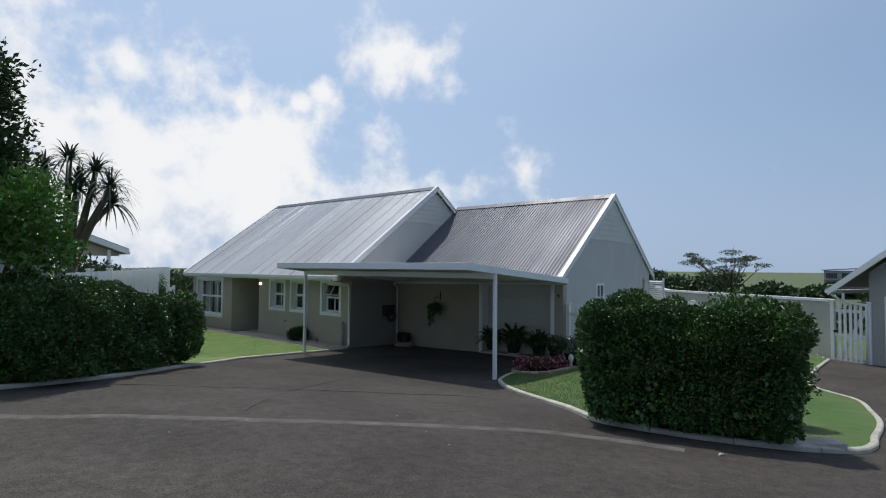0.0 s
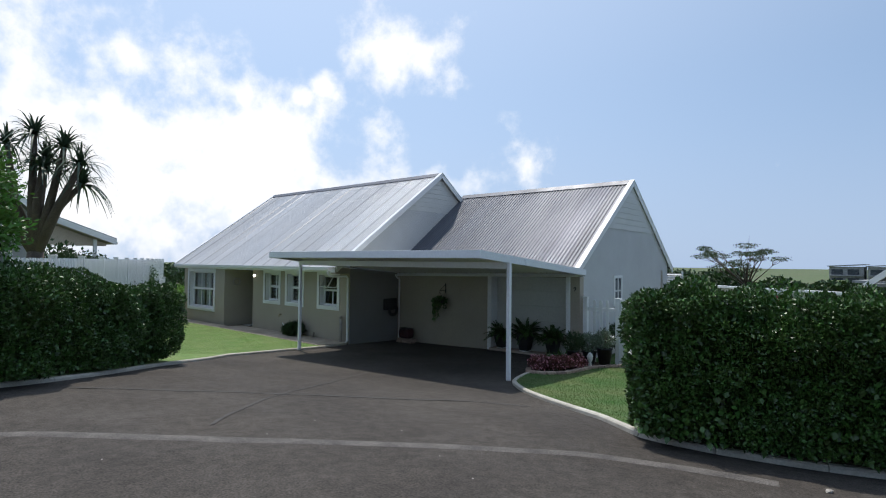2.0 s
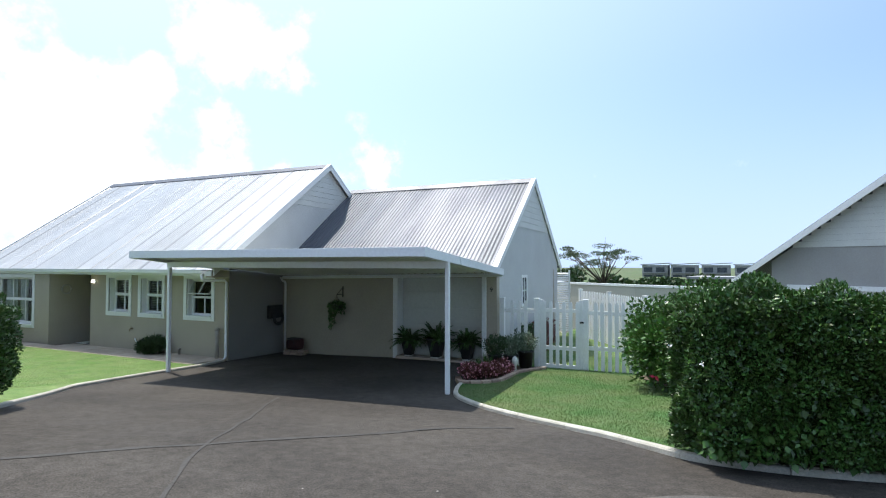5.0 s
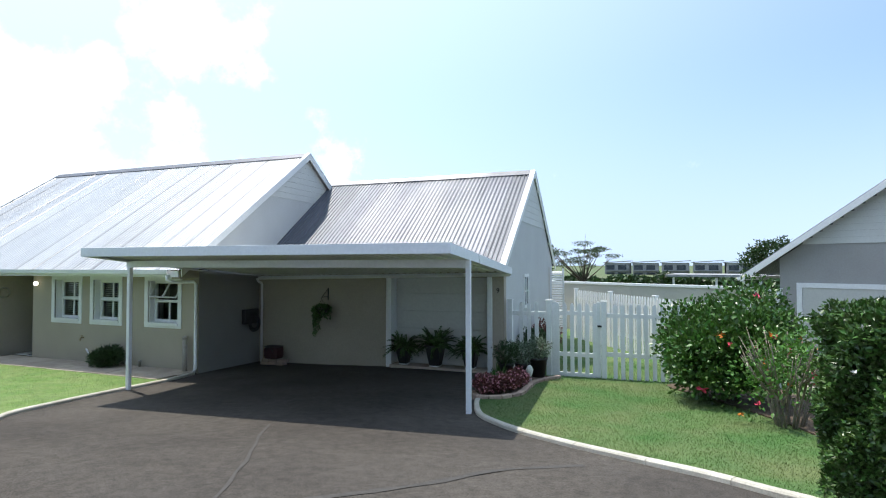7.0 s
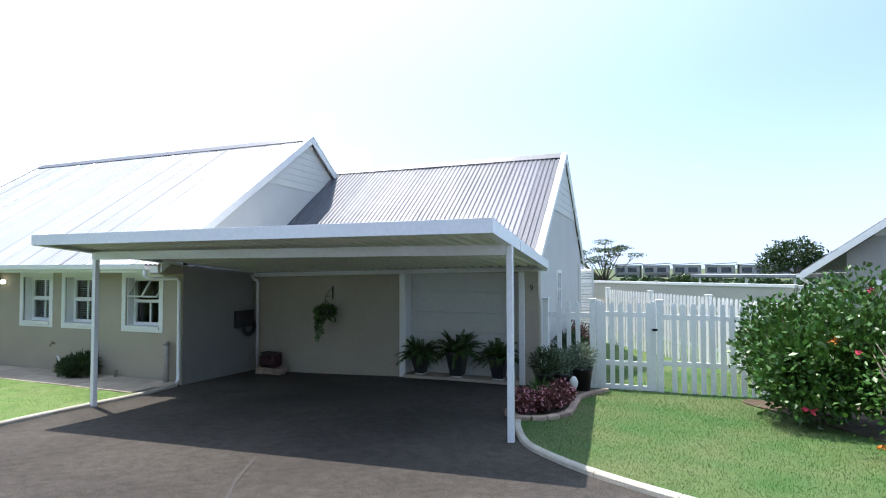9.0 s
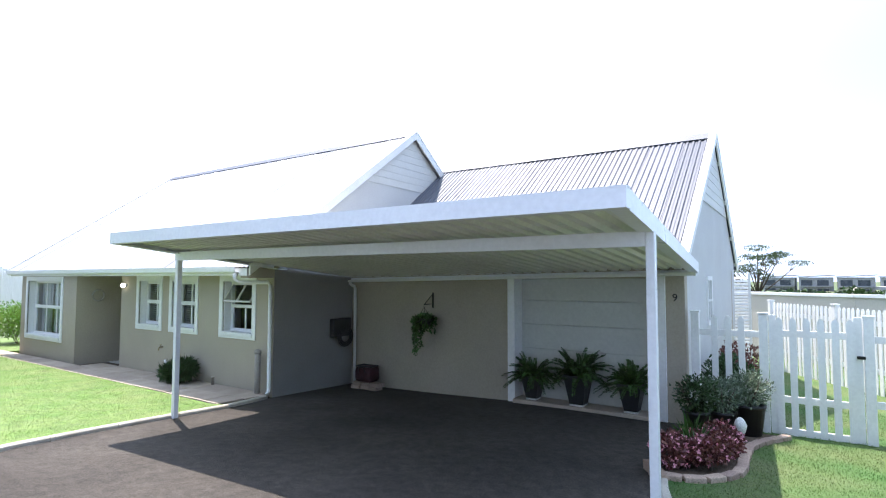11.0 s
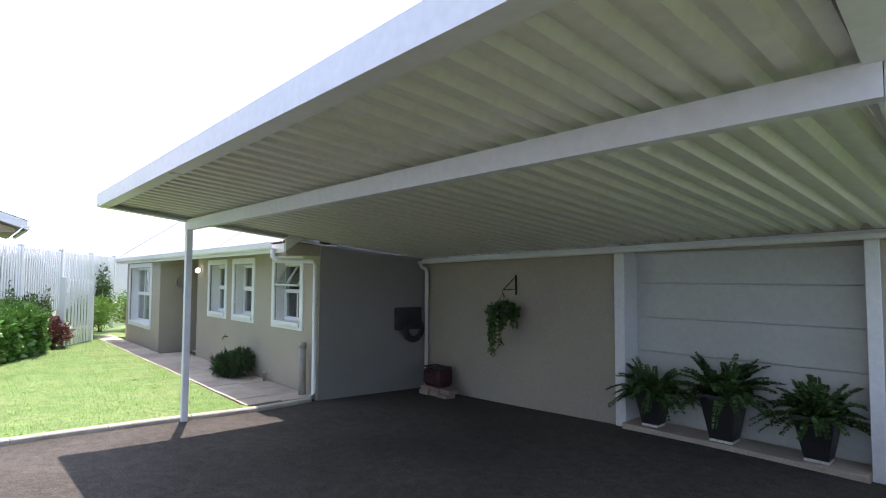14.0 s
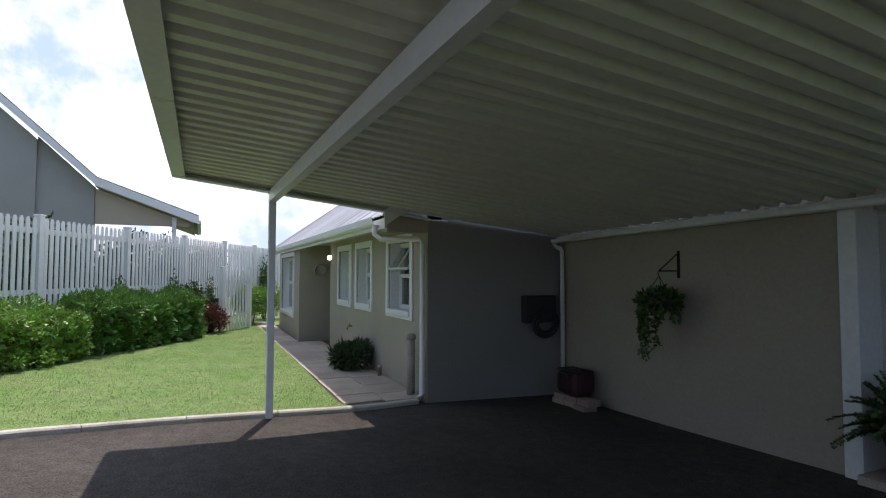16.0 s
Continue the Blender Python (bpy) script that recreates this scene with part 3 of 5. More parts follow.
def blind_slat():
    me = bpy.data.meshes.new("slat")
    bm = box(-0.40, 0.40, -0.018, 0.018, -0.0012, 0.0012)
    bm.to_mesh(me)
    bm.free()
    me.materials.append(CURTAIN)
    return me


BLIND_SLAT = blind_slat()


def sash_window(house, x0, x1, z0, z1, cols, wall_y, opened=False, curtain=True, rows=2):
    """A white window in a plastered opening: surround, frame, bars, panes, sill."""
    win = part("window", window_frame(x0, x1, z0, z1, wall_y), WHITE, house, "white painted window frame")
    t = 0.11
    for q in ((x0 - t, x0, z0 - t, z1 + t), (x1, x1 + t, z0 - t, z1 + t), (x0, x1, z1, z1 + t), (x0, x1, z0 - t, z0 - 0.062)):
        part("surround_band", box(q[0], q[1], wall_y - 0.022, wall_y + 0.02, q[2], q[3]), WHITE, win)
    for q in ((x0 - 0.003, x0 + 0.02), (x1 - 0.02, x1 + 0.003)):
        part("reveal", box(q[0], q[1], wall_y + 0.021, wall_y + 0.168, z0, z1), WHITE, win)
    part("sill", box(x0 - 0.015, x1 + 0.015, wall_y - 0.045, wall_y + 0.168, z0 - 0.06, z0 + 0.012, bevel=0.008), WHITE, win)
    fy = wall_y + 0.20
    ix0, ix1, iz0, iz1 = x0 + 0.05, x1 - 0.05, z0 + 0.05, z1 - 0.05
    zm = iz0 + (iz1 - iz0) * 0.52
    w = (ix1 - ix0) / cols
    for r, (a, b) in enumerate(((iz0, zm - 0.02), (zm + 0.02, iz1))):
        tilt = opened and r == 1
        for c in range(cols):
            xa, xb = ix0 + c * w, ix0 + (c + 1) * w
            pane = box(xa + 0.018, xb - 0.018, fy - 0.004, fy + 0.004, a + 0.018, b - 0.018)
            sash = bmesh.new()
            for q in ((xa, xa + 0.02, a, b), (xb - 0.02, xb, a, b), (xa + 0.02, xb - 0.02, a, a + 0.022), (xa + 0.02, xb - 0.02, b - 0.022, b)):
                box(q[0] + 0.001, q[1] - 0.001, fy - 0.016, fy + 0.016, q[2], q[3], sash)
            if tilt:
                m = Matrix.Translation((0, fy, b)) @ Matrix.Rotation(radians(-33), 4, "X") @ Matrix.Translation((0, -fy, -b))
                bmesh.ops.transform(pane, matrix=m, verts=pane.verts)
                bmesh.ops.transform(sash, matrix=m, verts=sash.verts)
            s = part("sash", sash, WHITE, win)
            p = part("pane", pane, GLASS, win)
            p.visible_shadow = False
    if cols == 3:
        for xa, xb in ((x0 + 0.04, x0 + 0.62), (x0 + 0.85, x0 + 1.25), (x1 - 0.6, x1 - 0.04)):
            bm = bmesh.new()
            n = int((xb - xa) * 40)
            cur = [(xa + (xb - xa) * k / n, wall_y + 0.36 + (0.02 if k % 2 else -0.02)) for k in range(n + 1)]
            lo, hi = [[bm.verts.new((x, y, z)) for x, y in cur] for z in (z0 + 0.02, z1 - 0.02)]
            for k in range(n):
                bm.faces.new((lo[k], lo[k + 1], hi[k + 1], hi[k]))
            part("curtain", bm, CURTAIN, win, "pale hanging curtain")
    elif not opened:
        blind = part("blind", box(x0 + 0.05, x1 - 0.05, wall_y + 0.30, wall_y + 0.33, z1 - 0.07, z1 - 0.03), CURTAIN, win, "pale slatted window blind")
        z = z0 + 0.05
        while z < z1 - 0.08:
            ob = part("slat", BLIND_SLAT, None, blind)
            ob.matrix_basis = pose((x0 + x1) / 2, wall_y + 0.315, z, -28, 0, 0)
            z += 0.05
    return win


def window_frame(x0, x1, z0, z1, y):
    bm = bmesh.new()
    f = 0.05
    for q in ((x0, x0 + f, z0, z1), (x1 - f, x1, z0, z1), (x0 + f, x1 - f, z0, z0 + f), (x0 + f, x1 - f, z1 - f, z1)):
        box(q[0], q[1], y + 0.17, y + 0.24, q[2], q[3], bm)
    zm = z0 + f + (z1 - z0 - 2 * f) * 0.52
    box(x0 + f, x1 - f, y + 0.175, y + 0.235, zm - 0.02, zm + 0.02, bm)
    return bm


WINDOWS = [(-9.94, -7.80, 0.64, 2.12, 3, -0.48, False), (-4.84, -3.94, 1.12, 2.13, 2, 0.0, False), (-3.42, -2.53, 1.12, 2.13, 2, 0.0, False), (-1.56, -0.62, 1.12, 2.13, 2, 0.0, True)]
RIDGE_A, RIDGE_B = (4.21, 5.85), (5.66, 5.16)
EAVE_A, EAVE_B = (-0.58, 2.42), (1.98, 2.46)


def build_house():
    house = thing("house", label="single-storey beige plastered house with grey sheet-metal gable roofs", category="house")
    low = -0.35
    hole = [(w[0], w[1], w[2], w[3]) for w in WINDOWS]
    part("wall", wall_with_holes(-5.7, 0.0, low, 2.36, hole[1:], 0.0, 0.30), PLASTER, house)
    part("wall", wall_with_holes(-10.4, -6.95, low, 2.36, hole[:1], -0.48, -0.18), PLASTER, house)
    part("wall", box(-6.95 - 0.22, -6.95, -0.18, 1.4, low, 2.36), PLASTER, house)
    part("wall", box(-5.7, -5.48, 0.30, 1.4, low, 2.36), PLASTER, house)
    part("wall", box(-6.95, -5.7, 1.4, 1.6, low, 2.36), PLASTER, house)
    # gable end walls follow the roof
    sa = (RIDGE_A[1] - EAVE_A[1]) / (RIDGE_A[0] - EAVE_A[0])
    back_a = 2 * RIDGE_A[0] - EAVE_A[0]
    for x0, x1, y_front in ((-0.22, -0.001, 0.30), (-10.4, -10.18, -0.18)):
        ga = [(y_front, low), (back_a - 0.5, low), (back_a - 0.5, EAVE_A[1] + 0.5 * sa - 0.08), (RIDGE_A[0], RIDGE_A[1] - 0.08), (y_front, EAVE_A[1] + (y_front - EAVE_A[0]) * sa - 0.08)]
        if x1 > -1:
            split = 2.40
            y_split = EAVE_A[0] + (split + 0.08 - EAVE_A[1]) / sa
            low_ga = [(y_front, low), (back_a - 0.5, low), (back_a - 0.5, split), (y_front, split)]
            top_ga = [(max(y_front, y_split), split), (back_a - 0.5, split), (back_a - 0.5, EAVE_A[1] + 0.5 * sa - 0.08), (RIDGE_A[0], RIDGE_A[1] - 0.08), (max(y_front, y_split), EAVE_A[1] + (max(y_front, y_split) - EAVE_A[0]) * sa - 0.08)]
            # below the carport roof the wall takes the shade-darkened grey
            part("gable_wall", prism(low_ga, "x", x0, x1), SHADED_GREY_PLASTER, house, "grey plastered side wall, darkened for the carport's shade")
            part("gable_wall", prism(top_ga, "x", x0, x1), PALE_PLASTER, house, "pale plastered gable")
            part("wall_return", box(0.0004, 0.004, 0.004, 0.302, low, 2.36), SHADED_GREY_PLASTER, house, "grey plastered wall return, darkened for the carport's shade")
            continue
        part("gable_wall", prism(ga, "x", x0, x1), PLASTER, house)
    sb = (RIDGE_B[1] - EAVE_B[1]) / (RIDGE_B[0] - EAVE_B[0])
    back_b = 2 * RIDGE_B[0] - EAVE_B[0]
    gb = [(2.32, low), (back_b - 0.35, low), (back_b - 0.35, EAVE_B[1] + 0.35 * sb - 0.08), (RIDGE_B[0], RIDGE_B[1] - 0.08), (2.32, EAVE_B[1] + (2.32 - EAVE_B[0]) * sb - 0.08)]
    part("gable_wall", prism(gb, "x", 6.48, 6.72), PALE_PLASTER, house, "pale grey plastered gable wall")
    part("wall", box(-0.001, 3.80, 2.1, 2.32, low, 2.36), PLASTER, house)
    part("wall", box(6.42, 6.72, 2.1, 2.319, low, 2.42), PLASTER, house)
    part("wall", box(3.80, 6.42, 2.32, 2.45, 2.2, 2.46), PLASTER, house)
    part("wall", box(-10.4, 6.72, back_a - 0.7, back_a - 0.5, low, 2.4), PLASTER, house)
    part("ceiling", box(-10.18, 6.48, 2.33, 8.2, 2.42, 2.46), ROOM, house)
    part("floor", box(-10.18, 6.48, 2.6, 8.2, 0.0, 0.05), ROOM, house)
    part("soffit", box(-10.95, -0.02, EAVE_A[0] + 0.03, 1.4, 2.362, 2.378), CLAD, house)
    # room behind each window
    for w in WINDOWS:
        bm = bmesh.new()
        y = w[5] + 0.9
        box(w[0] - 0.3, w[1] + 0.3, y, y + 0.03, 0.3, 2.35, bm)
        part("inner_wall", bm, ROOM, house)
    # cladding boards at the gable tops
    for x, ridge, slope, z_from, side in ((0.0, RIDGE_A, sa, 4.42, 1), (6.72, RIDGE_B, sb, 3.62, 1)):
        z = z_from
        while z < ridge[1] - 0.2:
            half0, half1 = (ridge[1] - 0.10 - z) / slope, (ridge[1] - 0.10 - min(z + 0.17, ridge[1] - 0.12)) / slope
            zz = min(z + 0.17, ridge[1] - 0.12)
            bm = bmesh.new()
            pts = [(x + 0.017, ridge[0] - half0, z), (x + 0.017, ridge[0] + half0, z), (x + 0.012, ridge[0] + half1, zz), (x + 0.010, ridge[0] - half1, zz)]
            front = [bm.verts.new(p) for p in pts]
            rear = [bm.verts.new((x + 0.002, p[1], p[2])) for p in pts]
            bm.faces.new(front)
            bm.faces.new(rear)
            for k in range(4):
                bm.faces.new((front[k], front[(k + 1) % 4], rear[(k + 1) % 4], rear[k]))
            part("cladding_board", bm, CLAD, house, "pale horizontal cladding board")
            z += 0.172
    # roofs
    for ridge, eave, slope, u0, u1 in ((RIDGE_A, EAVE_A, sa, -11.0, 0.12), (RIDGE_B, EAVE_B, sb, 0.0, 6.76)):
        nrm = Vector((0, -slope, 1)).normalized()
        for sgn in (1, -1):
            def point(u, v, h, sgn=sgn, ridge=ridge, eave=eave, nrm=nrm):
                y = ridge[0] + sgn * (eave[0] - 0.05 - ridge[0]) * v
                z = ridge[1] + (eave[1] - 0.05 * slope - ridge[1]) * v
                return (u, y + sgn * nrm.y * h, z + nrm.z * h)
            rs = random.Random(17)
            u = u0
            while u < u1 - 0.01:
                e = min(u + 0.688, u1)
                lift, tip = rs.uniform(0, 0.006), rs.uniform(-0.006, 0.006)
                sheet = ribbed(u, e + (0.02 if e < u1 else 0), 0.11467, 0.019, lambda a, v, h, u=u, lift=lift, tip=tip: point(a, v, h + lift + tip * (a - u) / 0.69))
                part("roof_sheet", sheet, ROOF_OLD_GLARE if ridge is RIDGE_A else ROOF, house)
                if ridge is RIDGE_A and sgn == 1:
                    lap = ribbed(u + 0.02, u + 0.02 + rs.choice((0.05, 0.09, 0.16)), 0.11467, 0.019, lambda a, v, h, lift=lift: point(a, v, h + lift + 0.011))
                    part("roof_lap", lap, ROOF_LAP, house, "stained overlap of two roof sheets")
                u = e
        cap = [(ridge[0] - 0.17, ridge[1] - 0.17 * slope + 0.055), (ridge[0], ridge[1] + 0.075), (ridge[0] + 0.17, ridge[1] - 0.17 * slope + 0.055), (ridge[0] + 0.17, ridge[1] - 0.17 * slope + 0.045), (ridge[0], ridge[1] + 0.062), (ridge[0] - 0.17, ridge[1] - 0.17 * slope + 0.045)]
        part("ridge_cap", prism(cap, "x", u0 - (0.01 if ridge is RIDGE_A else 0), u1 + 0.01), ROOF, house)
        # barge boards at the gable ends
        ends = [(u1, 0.028)] + ([(u0 - 0.02, 0.028)] if ridge is RIDGE_A else [])
        for u, t in ends:
            for sgn in (1, -1):
                y_e, z_e = ridge[0] + sgn * (eave[0] - 0.06 - ridge[0]), eave[1] - 0.06 * slope
                prof = [(y_e, z_e - 0.13), (y_e, z_e + 0.06), (ridge[0], ridge[1] + 0.06), (ridge[0], ridge[1] - 0.13)]
                part("barge_board", prism(prof, "x", u, u + t), WHITE, house, "white painted barge board")
                cap2 = [(y_e, z_e + 0.061), (y_e, z_e + 0.075), (ridge[0], ridge[1] + 0.078), (ridge[0], ridge[1] + 0.061)]
                part("barge_flashing", prism(cap2, "x", u - 0.10, u + t + 0.012), STEEL, house)
    # purlin ends under the right-hand verge
    for sgn in (1, -1):
        for f in (0.15, 0.42, 0.7, 0.93):
            y, z = RIDGE_B[0] + sgn * (RIDGE_B[0] - EAVE_B[0]) * f, RIDGE_B[1] - (RIDGE_B[1] - EAVE_B[1]) * f
            part("purlin_end", box(6.722, 6.778, y - 0.03, y + 0.03, z - 0.13, z - 0.045), WHITE, house)
    # front gutter and fascia of the long roof
    y = EAVE_A[0]
    part("eave_fascia", box(-10.98, -0.02, y + 0.0, y + 0.025, 2.24, 2.375), WHITE, house, "white eave fascia")
    gut = [(y - 0.105, 2.40), (y - 0.115, 2.40), (y - 0.10, 2.315), (y - 0.075, 2.29), (y - 0.002, 2.29), (y - 0.002, 2.30), (y - 0.07, 2.30), (y - 0.09, 2.32)]
    part("gutter", prism(gut, "x", -11.0, -0.25), WHITE, house, "white eave gutter")
    part("downpipe", tube([(-0.30, y - 0.05, 2.29), (-0.30, y - 0.05, 2.18), (-0.27, y + 0.02, 2.12), (-0.08, -0.08, 2.12), (-0.03, -0.06, 2.05), (-0.03, -0.06, 0.12), (-0.02, -0.12, 0.06)], 0.036), WHITE, house, "white rain downpipe")
    part("boxed_eave", prism([(-0.555, 2.2), (-0.001, 2.2), (-0.001, 2.74), (-0.555, 2.36)], "x", -0.24, -0.002), PLASTER, house)
    # small gable window
    bm = bmesh.new()
    for q in ((4.25, 4.33, 1.35, 2.25), (4.77, 4.85, 1.35, 2.25), (4.33, 4.77, 2.17, 2.25), (4.33, 4.77, 1.35, 1.43), (4.53, 4.57, 1.43, 2.17), (4.33, 4.77, 1.78, 1.82)):
        box(6.715, 6.75, *q, bm)
    win = part("window", bm, WHITE, house, "small white gable window")
    part("pane", box(6.722, 6.728, 4.33, 4.77, 1.43, 2.17), FAR_DARK, win)
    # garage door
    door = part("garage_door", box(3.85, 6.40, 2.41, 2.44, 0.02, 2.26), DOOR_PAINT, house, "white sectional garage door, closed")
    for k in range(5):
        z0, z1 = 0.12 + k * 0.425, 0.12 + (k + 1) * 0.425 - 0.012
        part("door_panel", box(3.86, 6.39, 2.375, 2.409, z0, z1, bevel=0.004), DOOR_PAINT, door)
    for a, b in ((3.79, 3.93), (6.34, 6.45)):
        part("door_trim", box(a, b, 2.06, 2.40, low, 2.25, bevel=0.006), WHITE, house, "white garage door trim")
    part("door_step", box(3.931, 6.339, 1.96, 2.374, -0.2, 0.115, bevel=0.01), SLAB, house, "low paved garage step")
    # front door in the recess
    d = part("front_door", box(-6.8, -5.85, 1.35, 1.399, 0.02, 2.05), DOOR_WOOD, house, "dark wooden front door, closed")
    for z0, z1 in ((0.15, 0.9), (1.05, 1.9)):
        for x0, x1 in ((-6.7, -6.36), (-6.29, -5.95)):
            part("door_panel", box(x0, x1, 1.335, 1.349, z0, z1, bevel=0.005), DOOR_WOOD, d)
    part("door_handle", tube([(-5.93, 1.32, 1.0), (-6.05, 1.30, 1.0)], 0.012), BRASS, d, "brass door handle")
    part("entrance_step", box(-6.94, -5.71, 0.3, 1.35, low, 0.02, bevel=0.01), STONE_WHITE, house, "white entrance step")
    for w in WINDOWS:
        sash_window(house, w[0], w[1], w[2], w[3], w[4], w[5], w[6])
    # number on the pillar
    cu = bpy.data.curves.new("house_number", "FONT")
    cu.body, cu.size, cu.extrude, cu.align_x, cu.align_y = "9", 0.155, 0.008, "CENTER", "CENTER"
    tmp = bpy.data.objects.new("tmp", cu)
    scene.collection.objects.link(tmp)
    bpy.context.view_layer.update()
    me = bpy.data.meshes.new_from_object(tmp)
    bpy.data.objects.remove(tmp)
    nine = part("house_number", me, IRON, house, "black number 9")
    nine.matrix_basis = pose(6.585, 2.088, 1.91, 90, 0, 0)
    return house


build_house()


# ---- the carport ----
def carport_z(y, x=3.5):
    rear = 2.19 + 0.13 * x / 7
    return 2.70 + (rear - 2.70) * (y + 2.99) / 5.0


def build_carport():
    cp = thing("carport", label="white steel carport with a ribbed sheet roof beside the house", category="carport")
    xl, xr0, xr1, y0, y1 = 0.24, 7.245, 6.93, -2.99, 2.03

    def under(u, v, h):
        y = y0 + 0.03 + (y1 - y0 - 0.03) * v
        left = 0.24 * min(1, max(0, y / y0)) + 0.005
        x = u if 1.0 < u < 6.9 else u - max(0, u - 6.9) * v * 0.9 if u > 1 else 1 - (1 - u) * (1 - left) / (1 - 0.26)
        return (x, y, carport_z(y, u) + 0.025 + h)
    part("roof_sheet", ribbed(xl + 0.02, xr0 - 0.02, 0.187, 0.052, under, 0.42), SHEET_IN, cp, "pale green-grey ribbed carport roof sheet")

    def fascia(a, b, ta, tb, name="fascia"):
        bm = bmesh.new()
        (ax, ay), (bx, by) = a, b
        d = Vector((bx - ax, by - ay)).normalized()
        nrm = Vector((-d.y, d.x))
        rings = []
        for (px, py), t in ((a, ta), (b, tb)):
            prof = [(0, 0.0), (0.0, 0.15), (0.012, 0.152), (0.11, 0.152), (0.11, 0.140), (0.012, 0.138), (0.012, 0.012), (0.125, 0.010), (0.125, 0.0)]
            rings.append([bm.verts.new((px + nrm.x * o, py + nrm.y * o, t + h)) for o, h in prof])
        n = len(rings[0])
        for k in range(n):
            bm.faces.new((rings[0][k], rings[0][(k + 1) % n], rings[1][(k + 1) % n], rings[1][k]))
        bm.faces.new(rings[0])
        bm.faces.new(rings[1])
        part(name, bm, STEEL, cp, "white folded steel fascia")
    fascia((xl, y0), (xr0, y0), carport_z(y0) - 0.035, carport_z(y0) - 0.035)
    fascia((xr0, y0 + 0.002), (xr1, y1), carport_z(y0) - 0.035, carport_z(y1, 7) - 0.035)
    fascia((0.0, -0.02), (xl, y0 + 0.002), carport_z(-0.02, 0) - 0.035, carport_z(y0) - 0.035)
    zb = carport_z(-1.98) - 0.015
    part("beam", prism([(0.17, -2.018), (7.105, -1.918), (7.105, -1.842), (0.17, -1.942)], "z", zb - 0.13, zb - 0.002), STEEL, cp, "white box-section beam")
    part("wall_plate", prism([(0.02, carport_z(y1, 0) - 0.03), (6.9, carport_z(y1, 7) - 0.03), (6.9, carport_z(y1, 7) + 0.015), (0.02, carport_z(y1, 0) + 0.015)], "y", y1, y1 + 0.06), STEEL, cp)
    for x, y, top in ((0.22, -1.98, zb - 0.131), (7.145, -1.88, zb + 0.004)):
        z = ground_z(x, y)
        p = part("post", box(x - 0.038, x + 0.038, y - 0.038, y + 0.038, z - 0.1, top, bevel=0.008), STEEL, cp, "white square steel post")
        if x > 1:
            for dx, dz in ((-0.02, 0.035), (-0.016, 0.1)):
                part("bolt", tube([(x + dx, y - 0.037, top - dz), (x + dx, y - 0.046, top - dz)], 0.008, sides=6), STEEL, p)
    gz = carport_z(y1, 0) - 0.025
    part("gutter", prism([(1.935, gz), (1.925, gz), (1.93, gz - 0.035), (1.945, gz - 0.05), (2.02, gz - 0.05), (2.02, gz), (2.01, gz), (2.01, gz - 0.042), (1.95, gz - 0.042)], "x", 0.02, 6.9, lift=0.13), WHITE, cp, "white rear gutter")
    part("downpipe", tube([(0.045, 1.975, gz - 0.045), (0.045, 1.98, gz - 0.08), (0.075, 2.0, gz - 0.115), (0.12, 2.03, gz - 0.135), (0.135, 2.04, gz - 0.18), (0.135, 2.04, -0.12)], 0.032), WHITE, cp, "white rain downpipe")


build_carport()


# ---- paving along the front of the house ----
def build_path():
    path = thing("pavement", label="row of buff paving slabs along the house front", category="pavement", kind="structure")
    part("bed", drape([(-11.9, -1.02), (-0.15, -1.12), (0.0, -0.05), (-5.7, -0.02), (-5.7, 0.35), (-6.94, 0.35), (-6.94, -0.46), (-11.9, -0.46)], 0.02, 1.0, 0.06), SOIL, path)
    rng = random.Random(4)
    x = -11.9
    while x < -0.25:
        w = 0.6
        for y0, y1 in ((-1.08, -0.56), (-0.55, -0.02)):
            if y1 > -0.4 and x < -6.6:
                continue
            z = ground_z(x + w / 2, (y0 + y1) / 2) + 0.058 + rng.uniform(-0.004, 0.004)
            part("paving_slab", box(x + 0.006, min(x + w, -0.06) - 0.006, y0 + 0.006, y1 - 0.006, z - 0.05, z, bevel=0.006), SLAB, path)
        x += w


build_path()


# ---- plants ----
def shell_box(x0, x1, y0, y1, z0, z1, count, seed, lump=0.22, under=0.0):
    """Leaf places over the sides and top of a clipped hedge, uneven and a little inside."""
    rng = np.random.default_rng(seed)
    dx, dy, dz = x1 - x0, y1 - y0, z1 - z0
    areas = np.array([dy * dz, dy * dz, dx * dz, dx * dz, dx * dy])
    face = rng.choice(5, count, p=areas / areas.sum())
    u, v = rng.random(count), rng.random(count)
    p, n = np.zeros((count, 3)), np.zeros((count, 3))
    for f, (axis, hi) in enumerate(((0, 0), (0, 1), (1, 0), (1, 1), (2, 1))):
        k = face == f
        others = [a for a in range(3) if a != axis]
        p[k, axis], n[k, axis] = hi, 1 if hi else -1
        p[k, others[0]], p[k, others[1]] = u[k], v[k]
    # round the shoulders
    c = (p - 0.5) * 2
    c *= (1 - 0.10 * (np.abs(c[:, [1, 2, 0]]) ** 4 + np.abs(c[:, [2, 0, 1]]) ** 4) / 2)
    c[:, :2] *= (1 - under * np.clip(-c[:, 2], 0, 1))[:, None]
    p = c / 2 + 0.5
    p = np.array([x0, y0, z0]) + p * np.array([dx, dy, dz])
    lum = np.array([noise.noise(Vector(q) * 1.1 + Vector((seed, 0, 0))) + 0.7 * noise.noise(Vector(q) * 3.3 + Vector((0, seed, 0))) for q in p])
    p += n * (lum * lump - 0.22 * rng.random(count) ** 2)[:, None]
    w = n * 0.8 + rng.normal(size=(count, 3)) * 0.8 + np.array([0, 0, 0.35])
    return p, w


